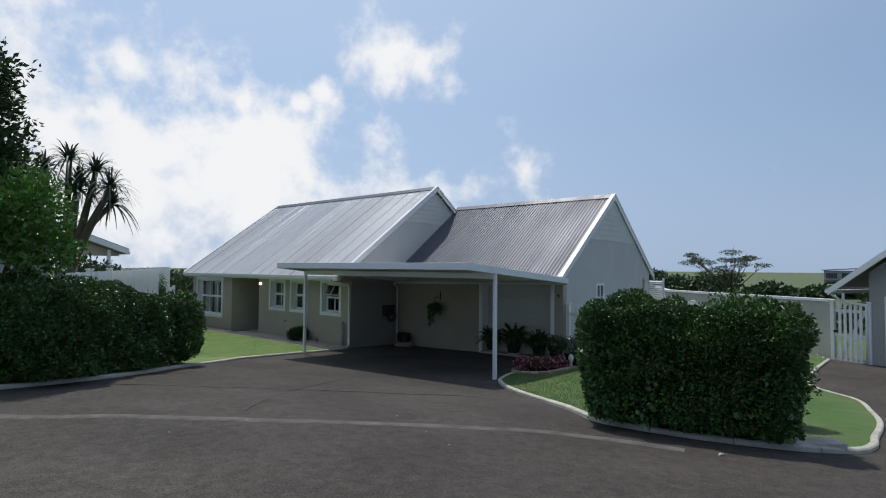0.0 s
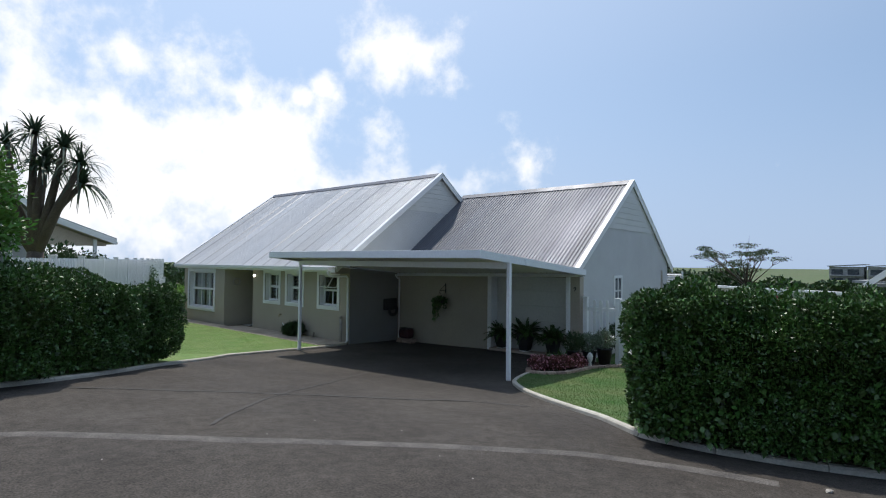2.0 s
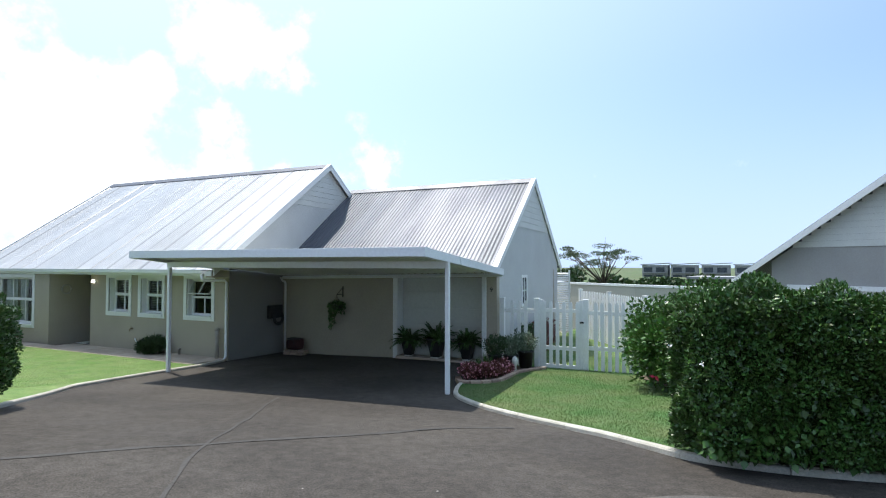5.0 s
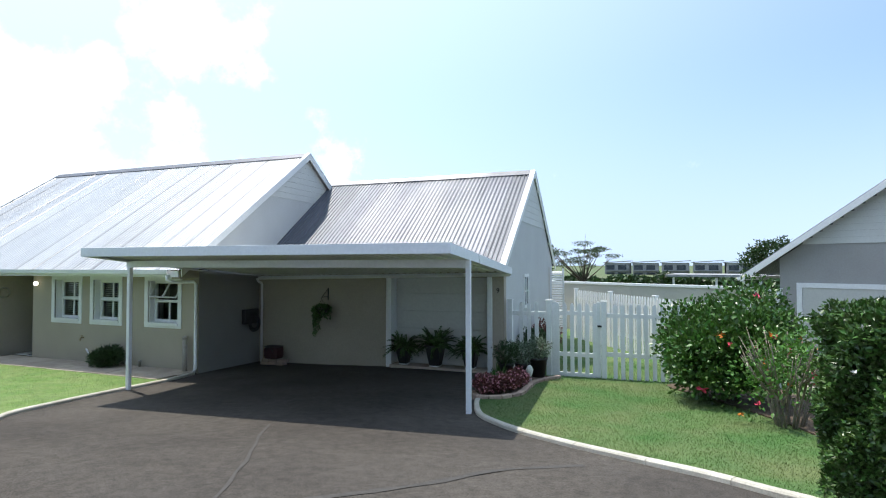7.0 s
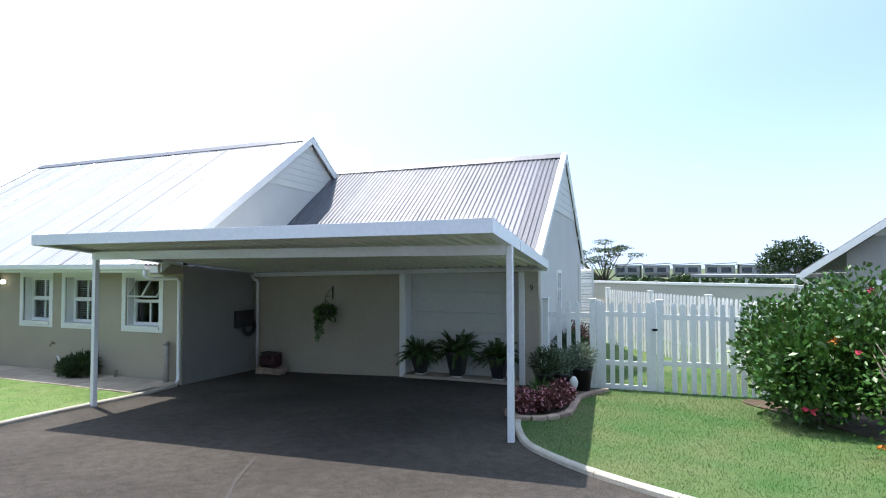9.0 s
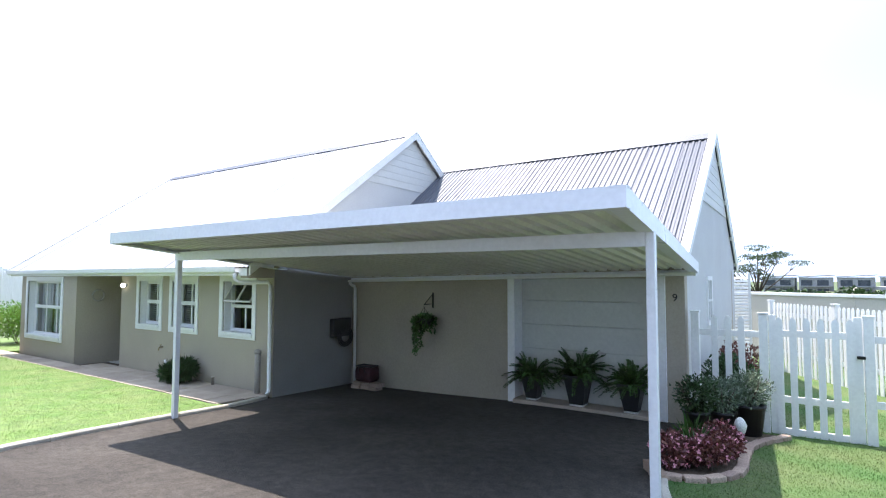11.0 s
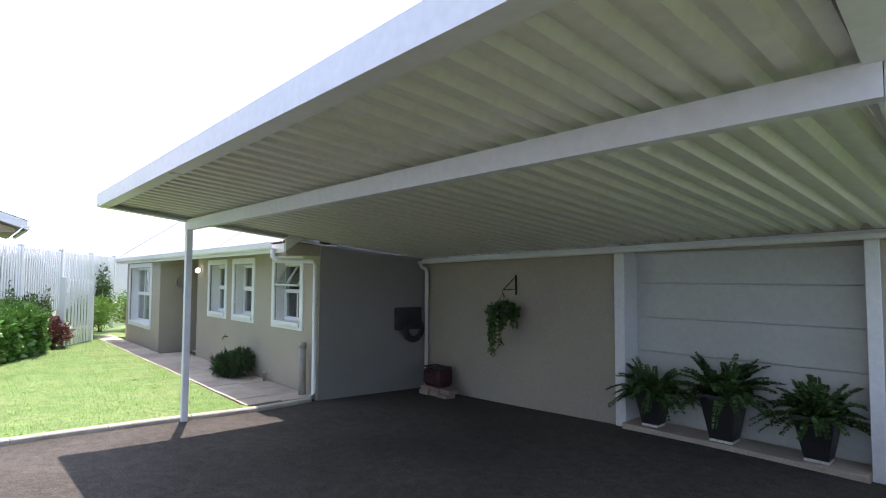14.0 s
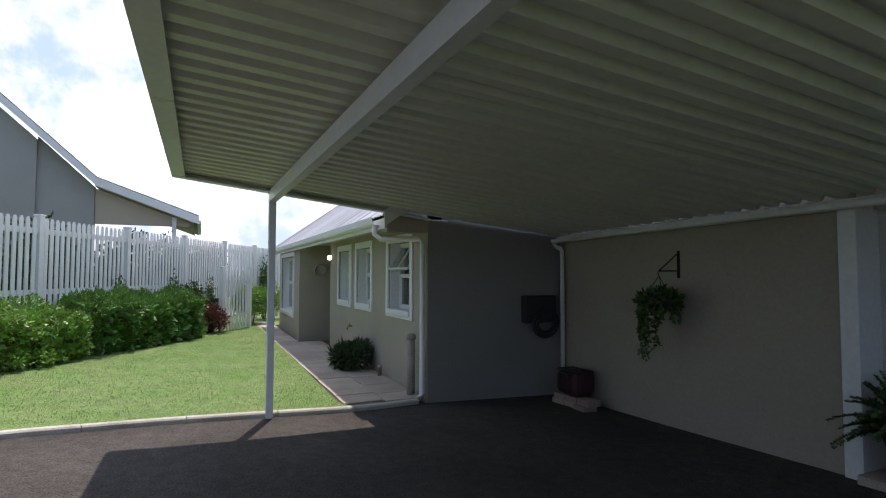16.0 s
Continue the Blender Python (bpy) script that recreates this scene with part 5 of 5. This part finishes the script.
def neighbour_left():
    """A grey gable with a lower verandah roof behind the tall fence."""
    h = thing("house", (-11.9, 0, 0), 0, "grey neighbouring house with a verandah roof behind the fence", "house")
    part("wall", prism([(-12.5, -0.5), (-6.95, -0.5), (-6.95, 5.45), (-12.5, 10.6)], "x", -0.25, 0.0), WALL_GREY, h)
    part("wall", prism([(-6.95, -0.5), (-5.55, -0.5), (-5.55, 4.2), (-6.95, 5.55)], "x", -0.35, -0.10), WALL_GREY, h)
    part("wall", box(-6, -1.4, -6.95, -6.8, -0.5, 5.3), WALL_GREY, h)
    line = [(-12.5, 11.0), (-5.45, 4.42), (-2.75, 3.42)]
    for (ya, za), (yb, zb) in zip(line, line[1:]):
        part("barge_board", prism([(ya, za - 0.24), (ya, za), (yb, zb), (yb, zb - 0.24)], "x", 0.25, 0.29), WHITE, h, "pale barge board")
        part("roof", prism([(ya, za - 0.05), (ya, za + 0.03), (yb, zb + 0.03), (yb, zb - 0.05)], "x", -8, 0.25), ROOF, h)
    part("soffit", prism([(-5.5, 4.18), (-5.5, 4.22), (-2.9, 3.26), (-2.9, 3.22)], "x", -6, 0.24), SOFFIT, h, "beige verandah soffit")
    part("gable_infill", prism([(-5.54, 3.12), (-5.54, 4.16), (-3.0, 3.22), (-3.0, 3.12)], "x", -0.3, -0.15), SOFFIT, h, "beige verandah gable infill")
    part("verandah_post", box(-0.12, 0.0, -3.5, -3.38, -0.4, 3.38), WHITE, h, "white verandah post")
    part("gutter", box(-5, 0.2, -2.78, -2.68, 3.2, 3.3), WHITE, h)


neighbour_left()


def louvre_screen():
    s = thing("louvre_screen", (6.35, 9.75, 0), 0, "white louvred screen at the back corner of the house", "screen")
    for x in (0.0, 0.62):
        part("frame_post", box(x, x + 0.06, 0, 0.06, -0.4, 2.36), WHITE, s)
    for k in range(26):
        z = 0.1 + k * 0.085
        ob = part("slat", box(0.06, 0.62, -0.005, 0.005, -0.035, 0.035), WHITE, s)
        ob.matrix_basis = pose(0, 0.03, z, -35, 0, 0)


louvre_screen()


def far_house(x, y, turn, seed):
    rng = random.Random(seed)
    h = thing("townhouse", (x, y, 0.6), turn, "pale two-storey townhouse on the far slope", "house", "far townhouses")
    part("wall", box(-3.4, 3.4, 0, 6, -4.5, 2.1), FAR_WALL, h)
    part("roof", prism([(-3.8, 2.1), (3.8, 2.55), (3.8, 2.75), (-3.8, 2.3)], "y", -0.6, 6.4), FAR_ROOF, h)
    for cx, cz in ((-1.7, 0.9), (1.5, 0.9), (-1.7, -1.2), (1.5, -1.2)):
        part("window", box(cx - 1.25, cx + 1.0, -0.05, 0.0, cz - 0.75, cz + 0.55), FAR_DARK, h)
    part("balcony", box(-3.3, 3.3, -1.0, 0.0, -0.15, 0.0), FAR_WALL, h)


for k in range(9):
    far_house(3.0 + k * 7.6, 152 - k * 2.0, -4 + 1.5 * (k % 3), k)


def bank_of_trees(x0, x1, y, z0, height, count, leaf, seed, mat, label, depth=3.0):
    rng = np.random.default_rng(seed)
    x = rng.uniform(x0, x1, count)
    crest = np.array([height * (0.75 + 0.5 * noise.noise(Vector((v * 0.35, seed, 0))) + 0.25 * noise.noise(Vector((v * 1.3, 0, seed)))) for v in x])
    p = np.stack([x, y + rng.uniform(-depth, depth, count), z0 + crest * rng.random(count) ** 0.6], axis=1)
    ob = part("tree_belt", foliage_mesh("tree_belt", p, rng.normal(size=p.shape) + np.array([0, 0, 0.4]), rng.uniform(0.7, 1.4, count) * leaf, mat, 0.7), None)
    tagged(ob, label, "trees", kind="stuff")


bank_of_trees(-2, 60, 68, -1.5, 2.7, 18000, 0.55, 71, LEAF_DARK, "dark belt of trees below the far houses")
bank_of_trees(0, 22, 23, -1.0, 2.0, 12000, 0.22, 72, LEAF_DARK, "dark shrubs beyond the boundary wall", 1.6)
bank_of_trees(-75, -30, 18, -0.6, 2.9, 9000, 0.4, 73, LEAF_DARK, "line of far trees behind the gardens", 4.0)
bank_of_trees(-70, -4, 75, -1.0, 3.4, 12000, 0.6, 74, LEAF_DARK, "far tree line behind the house", 4.0)
tree("far_tree", (26.5, 74, -1), [(0, 0, -1), (0, 0, 2.5)], [((0, 0, 5.0), (3.2, 2.5, 1.7)), ((-2.4, 0, 3.6), (1.8, 1.6, 1.5)), ((2.4, 0, 3.8), (2.0, 1.6, 1.4))], 0.4, 4000, LEAF_DARK, 55, "dark rounded tree among the far houses", r0=0.3)


def far_carport():
    c = thing("far_carport", (12.6, 28.5, 0.1), -12, "flat white carport roof beyond the boundary wall", "carport")
    part("roof", box(-1.2, 4.2, -2, 2, 1.6, 1.74), FAR_WALL, c)
    for x in (-0.8, 1.6, 3.9):
        part("post", box(x, x + 0.12, -1.8, -1.68, -0.6, 1.55), WHITE, c)


far_carport()


# ---- small things about the carport ----
def fern_pot(x, y, h, r, spread, seed):
    z = 0.117
    t = thing("potted_fern", (x, y, z), 0, "green fern in a tall black tapered pot by the garage door", "potted plant", "ferns by the garage door")
    part("saucer", box(-r * 0.62, r * 0.62, -r * 0.62, r * 0.62, 0.0, 0.03, bevel=0.008), STONE_WHITE, t)
    bm = bmesh.new()
    prev = None
    for k, (f, zz) in enumerate(((0.60, 0.03), (0.98, h - 0.04), (1.06, h - 0.04), (1.06, h), (0.92, h), (0.9, h - 0.06))):
        ring = [bm.verts.new((sx * r * f, sy * r * f, zz)) for sx, sy in ((-1, -1), (1, -1), (1, 1), (-1, 1))]
        if prev:
            for q in range(4):
                bm.faces.new((prev[q], prev[(q + 1) % 4], ring[(q + 1) % 4], ring[q]))
        else:
            bm.faces.new(ring)
        prev = ring
    bm.faces.new(prev)
    part("pot", bm, POT, t)
    rng = np.random.default_rng(seed)
    P, W, S = [], [], []
    for k in range(58):
        a, el = rng.uniform(0, 6.28), rng.uniform(0.1, 1.2)
        ln = spread * rng.uniform(0.75, 1.15)
        for j in range(36):
            f = (j + 1) / 36
            p = np.array([math.cos(a) * math.cos(el) * ln * f, math.sin(a) * math.cos(el) * ln * f, h - 0.05 + math.sin(el) * ln * f - 0.45 * ln * f ** 2.4 * math.cos(el)])
            if y + p[1] > 2.34:
                p[1] = 2.34 - y - rng.random() * 0.03
            side = np.array([-math.sin(a), math.cos(a), 0])
            for sgn in (-1, 1):
                for rep in range(2):
                    P.append(p)
                    W.append(side * sgn + np.array([math.cos(a), math.sin(a), 0.2]) * 0.5 + rng.normal(size=3) * 0.25)
                    S.append(0.12 * spread * (1 - f * 0.72) + 0.012)
    part("fronds", foliage_mesh("fronds", P, W, S, HEDGE, 0.45), None, t, "feathery green fronds")


fern_pot(4.25, 2.13, 0.42, 0.16, 0.55, 81)
fern_pot(5.06, 2.12, 0.50, 0.19, 0.64, 82)
fern_pot(5.92, 2.13, 0.44, 0.17, 0.55, 83)


def hanging_basket():
    t = thing("hanging_basket", (2.15, 2.1, 0), 0, "trailing plant in a basket hung from a black wall bracket", "hanging basket")
    bm = box(-0.012, 0.012, -0.02, -0.001, 1.62, 1.92)
    tube([(0, -0.012, 1.70), (0, -0.30, 1.70)], 0.008, bm, 6)
    tube([(0, -0.012, 1.90), (0, -0.30, 1.70)], 0.008, bm, 6)
    tube([(0, -0.30, 1.70), (0, -0.32, 1.67), (0, -0.30, 1.65)], 0.006, bm, 6)
    part("bracket", bm, IRON, t, "black iron bracket")
    bm = bmesh.new()
    for a in (0, 2.1, 4.2):
        tube([(0, -0.30, 1.65), (0.15 * math.cos(a), -0.30 + 0.15 * math.sin(a), 1.42)], 0.004, bm, 5)
    part("chain", bm, IRON, t)
    part("basket", lathe([(0.03, 1.28), (0.11, 1.31), (0.16, 1.37), (0.175, 1.43), (0.165, 1.43)], at=(0, -0.30, 0)), DARK, t, "dark round basket")
    rng = np.random.default_rng(91)
    p1, w1 = clump_points((0, -0.30, 1.40), (0.22, 0.2, 0.11), 800, 91, 0.7)
    P, W = [p1], [w1]
    for k in range(26):
        a = rng.uniform(2.4, 4.6) if k < 19 else rng.uniform(0, 6.28)
        ln = rng.uniform(0.3, 0.72) if k < 19 else rng.uniform(0.1, 0.3)
        q = np.array([[0.2 * math.cos(a) + rng.normal() * 0.012, -0.30 + 0.17 * math.sin(a), 1.42 - ln * j / 30] for j in range(30)])
        P.append(q)
        W.append(rng.normal(size=q.shape) + np.array([0, 0, -0.8]))
    P, W = np.concatenate(P), np.concatenate(W)
    P[:, 1] = np.minimum(P[:, 1], -0.02)
    part("trailing_leaves", foliage_mesh("trailing_leaves", P, W, rng.uniform(0.04, 0.075, len(P)), HEDGE, 0.6), None, t)


hanging_basket()


def hose_box():
    t = thing("hose_reel", (0, 1.68, 0), 0, "dark wall box with a coiled hose under the carport", "hose reel")
    part("box", box(0.002, 0.13, -0.26, 0.26, 0.98, 1.36, bevel=0.02), DARK, t)
    bm = bmesh.new()
    for k in range(5):
        r = 0.13 + 0.022 * k
        tube([(0.15 + 0.012 * (k % 2), 0.06 + r * math.cos(a), 0.98 + r * math.sin(a) * 0.95) for a in np.linspace(0, 2 * math.pi, 26)], 0.012, bm, 6)
    part("hose", bm, DARK, t, "coiled dark garden hose")


hose_box()


def corner_basket():
    z = ground_z(0.5, 1.75)
    b = thing("brick_stack", (0.66, 1.8, z), 0, "few loose buff bricks in the carport corner", "bricks")
    for dx, dy, dz in ((-0.14, 0.0, 0), (0.1, 0.02, 0), (0.33, -0.02, 0), (0.36, 0.02, 0.072), (-0.1, 0.0, 0.072), (0.13, 0.01, 0.072)):
        part("brick", box(dx - 0.11, dx + 0.11, dy - 0.15, dy + 0.05, dz, dz + 0.07, bevel=0.006), BRICK, b)
    t = thing("log_bag", (0.72, 1.8, z + 0.144), 0, "dark red fabric carry bag resting on bricks", "bag")
    bm = box(-0.23, 0.22, -0.16, 0.16, 0.0, 0.32, bevel=0.08)
    for v in bm.verts:
        v.co += Vector((0, 0, 0.03)) * noise.noise(v.co * 6) if v.co.z > 0.1 else Vector((0, 0, 0))
    part("body", bm, BIN_RED, t)
    part("rim", tube([(-0.2, -0.12, 0.315), (0.19, -0.12, 0.32), (0.19, 0.12, 0.315), (-0.2, 0.12, 0.315), (-0.2, -0.12, 0.315)], 0.014, sides=6), DARK, t)
    part("handle", tube([(-0.1, -0.165, 0.2), (-0.08, -0.19, 0.3), (0.06, -0.19, 0.3), (0.08, -0.165, 0.2)], 0.012, sides=6), DARK, t)


corner_basket()


def wall_lamp():
    t = thing("wall_lamp", (-5.5, 0, 2.02), 0, "lit round white lamp on the front wall", "lamp")
    part("base", tube([(0, -0.001, 0), (0, -0.03, 0)], 0.05), WHITE, t)
    part("globe", lathe([(0.01, -0.055), (0.035, -0.045), (0.048, -0.015), (0.048, 0.02), (0.03, 0.05), (0.01, 0.055)], at=(0, -0.07, 0)), GLOBE, t, "glowing globe")


wall_lamp()


def wall_things():
    t = thing("wall_wreath", (-6.95, 0.02, 1.75), 0, "round pale wreath ornament on the entrance wall", "ornament")
    bm = bmesh.new()
    rng = random.Random(3)
    for k in range(3):
        tube([(0.02 + 0.008 * k, (0.13 + 0.02 * rng.random()) * math.cos(a), (0.13 + 0.02 * rng.random()) * math.sin(a)) for a in np.linspace(0, 2 * math.pi, 30)], 0.018, bm, 6)
    part("ring", bm, PIPE_GREY, t)
    tap = thing("garden_tap", (-3.75, 0, 0.66), 0, "brass garden tap on the front wall", "tap")
    bm = tube([(0, 0.001, 0), (0, -0.08, 0), (0, -0.10, -0.02), (0, -0.10, -0.07)], 0.014, sides=8)
    tube([(0, -0.055, 0), (0, -0.055, 0.05)], 0.008, bm, 6)
    part("spout", bm, BRASS, tap)
    part("lever", box(-0.04, 0.04, -0.062, -0.048, 0.05, 0.06, bevel=0.003), BRASS, tap)
    z = ground_z(-0.28, -0.12) + 0.05
    b = thing("vent_pipe", (-0.28, -0.12, z), 0, "weathered capped standpipe beside the downpipe", "pipe")
    part("pipe", lathe([(0.055, -0.03), (0.055, 0.74)], 16), PIPE_GREY, b)
    part("cap", lathe([(0.064, 0.741), (0.064, 0.79), (0.05, 0.81), (0.02, 0.82)], 16), PIPE_GREY, b)
    s = thing("pipe_stub", (-1.7, -0.1, ground_z(-1.7, -0.1) + 0.05), 0, "short grey pipe stub at the wall foot", "pipe")
    part("stub", lathe([(0.03, -0.02), (0.03, 0.14), (0.038, 0.141), (0.038, 0.17), (0.02, 0.175)], 12), PIPE_GREY, s)
    g = thing("waste_pipe", (-3.1, -0.05, ground_z(-3.1, -0.1) + 0.05), 0, "slanting white waste pipe over a gully", "pipe")
    part("pipe", tube([(-0.55, 0.045, 0.32), (-0.1, -0.1, 0.09), (0.0, -0.12, 0.05)], 0.022, sides=8), WHITE, g)
    part("gully", box(-0.1, 0.14, -0.22, -0.02, -0.02, 0.06, bevel=0.01), CONCRETE, g)
    m = thing("doormat", (-6.1, 0.55, 0.022), 0, "dark doormat on the entrance step", "doormat")
    part("mat", box(-0.3, 0.3, -0.22, 0.22, 0.0, 0.015, bevel=0.004), DARK, m)


wall_things()


# ---- the flower bed by the gate ----
def flower_bed():
    soil_patch(BED + [(6.8, 1.95)], "dark soil of the edged flower bed")
    e = thing("bed_edging", label="curved edging of buff bricks round the flower bed", category="edging")
    pts = [Vector(p) for p in BED]
    carry = 0.0
    for a, b in zip(pts, pts[1:]):
        d = b - a
        ln = d.length
        s = carry
        while s < ln:
            p = a + d * (s / ln)
            ob = part("brick", EDGE_MESH, None, e)
            ob.matrix_basis = pose(p.x, p.y, ground_z(p.x, p.y) + 0.06, 0, 0, math.degrees(math.atan2(d.y, d.x)) + random.uniform(-5, 5))
            s += 0.215
        carry = s - ln
    rng = np.random.default_rng(5)
    for k, (x, y, r) in enumerate(((7.0, -0.5, 0.26), (7.3, -0.35, 0.26), (7.35, 0.0, 0.28), (7.1, 0.1, 0.28), (7.38, 0.4, 0.24), (7.3, 0.75, 0.24), (7.0, -0.15, 0.22))):
        bush("begonia", on_ground(x, y, 0.05), (r * 0.88, r * 0.88, 0.18), 1500, 0.042, 100 + k, LEAF_RED, "low dark-leaved begonia covered in pink flowers", "flowers", lobes=4, slim=0.75, flowers=[(120, PETAL_PINK, 0.03, "flowers")])
    for x, y, s in ((7.05, 0.55, 9), (7.15, -0.1, 10)):
        t = thing("spiky_plant", on_ground(x, y, 0.05), 0, "spiky green leafed plant in the flower bed", "plant")
        w = rng.normal(size=(60, 3)) * 0.5 + np.array([0, 0, 1.0])
        part("leaves", foliage_mesh("leaves", np.zeros((60, 3)) + rng.normal(size=(60, 3)) * 0.02, w, rng.uniform(0.25, 0.45, 60), HEDGE, 0.12), None, t)
    for x, y, h, r, mat, sd in ((6.98, 1.2, 0.34, 0.16, LEAF_DARK, 1), (7.55, 1.75, 0.42, 0.19, LEAF_GREY, 2), (7.25, 1.55, 0.32, 0.17, LEAF_GREY, 3)):
        t = thing("potted_shrub", on_ground(x, y, 0.045), 0, "grey-green bushy shrub in a black pot in the flower bed", "potted plant", "shrubs in the flower bed")
        part("pot", lathe([(r * 0.7, 0), (r, h - 0.03), (r * 1.06, h - 0.03), (r * 1.06, h), (r * 0.9, h), (r * 0.88, h - 0.04)]), POT, t)
        p, w = clump_points((0, 0, h + 0.2), (0.25, 0.24, 0.24), 1600, 200 + sd, 0.7, 0.4)
        part("foliage", foliage_mesh("foliage", p, w, rng.uniform(0.035, 0.075, len(p)), mat, 0.35), None, t)
        bm = bmesh.new()
        for k in range(7):
            a = rng.uniform(0, 6.28)
            tube([(0, 0, h - 0.05), (0.12 * math.cos(a), 0.12 * math.sin(a), h + 0.15), (0.24 * math.cos(a), 0.24 * math.sin(a), h + 0.34)], [0.01, 0.007, 0.003], bm, 5)
        part("stems", bm, BARK, t)
    o = thing("garden_ornament", on_ground(7.5, 1.05, 0.05), 0, "small white stone ornament on a stake among the flowers", "ornament")
    part("figure", lathe([(0.03, 0), (0.045, 0.04), (0.03, 0.12), (0.06, 0.18), (0.075, 0.25), (0.05, 0.31), (0.02, 0.34)], 12), STONE_WHITE, o)


def edge_mesh():
    me = bpy.data.meshes.new("brick")
    bm = box(-0.1, 0.1, -0.05, 0.06, -0.08, 0.035, bevel=0.01)
    bm.to_mesh(me)
    bm.free()
    me.materials.append(BRICK)
    return me


EDGE_MESH = edge_mesh()
flower_bed()


# ---- litter and stones on the road ----
def drain_lid():
    d = thing("drain_lid", on_ground(13.3, -4.72, 0.06), 40, "pale concrete drain lid at the kerb corner", "drain")
    part("lid", box(-0.26, 0.26, -0.12, 0.12, -0.03, 0.05, bevel=0.012), CONCRETE, d)


drain_lid()


def road_stones():
    rng = random.Random(12)
    spots = [(12.70, -6.13, 0.026)] + [(rng.uniform(8.2, 12.6), rng.uniform(-9.6, -6.6), rng.uniform(0.005, 0.008)) for k in range(7)]
    for x, y, r in spots:
        bm = bmesh.new()
        bmesh.ops.create_icosphere(bm, subdivisions=1, radius=r)
        for v in bm.verts:
            v.co = Vector((v.co.x * 1.4, v.co.y, v.co.z * 0.6)) * (1 + 0.3 * noise.noise(v.co * 40 + Vector((x, y, 0))))
        me = bpy.data.meshes.new("road_stone")
        bm.to_mesh(me)
        bm.free()
        me.materials.append(PIPE_GREY)
        ob = new("road_stone", me)
        ob.matrix_basis = pose(x, y, ground_z(x, y) + r * 0.4, 0, 0, rng.uniform(0, 180))
        tagged(ob, "small grey stone lying on the asphalt", "stone", "loose stones on the road")


road_stones()
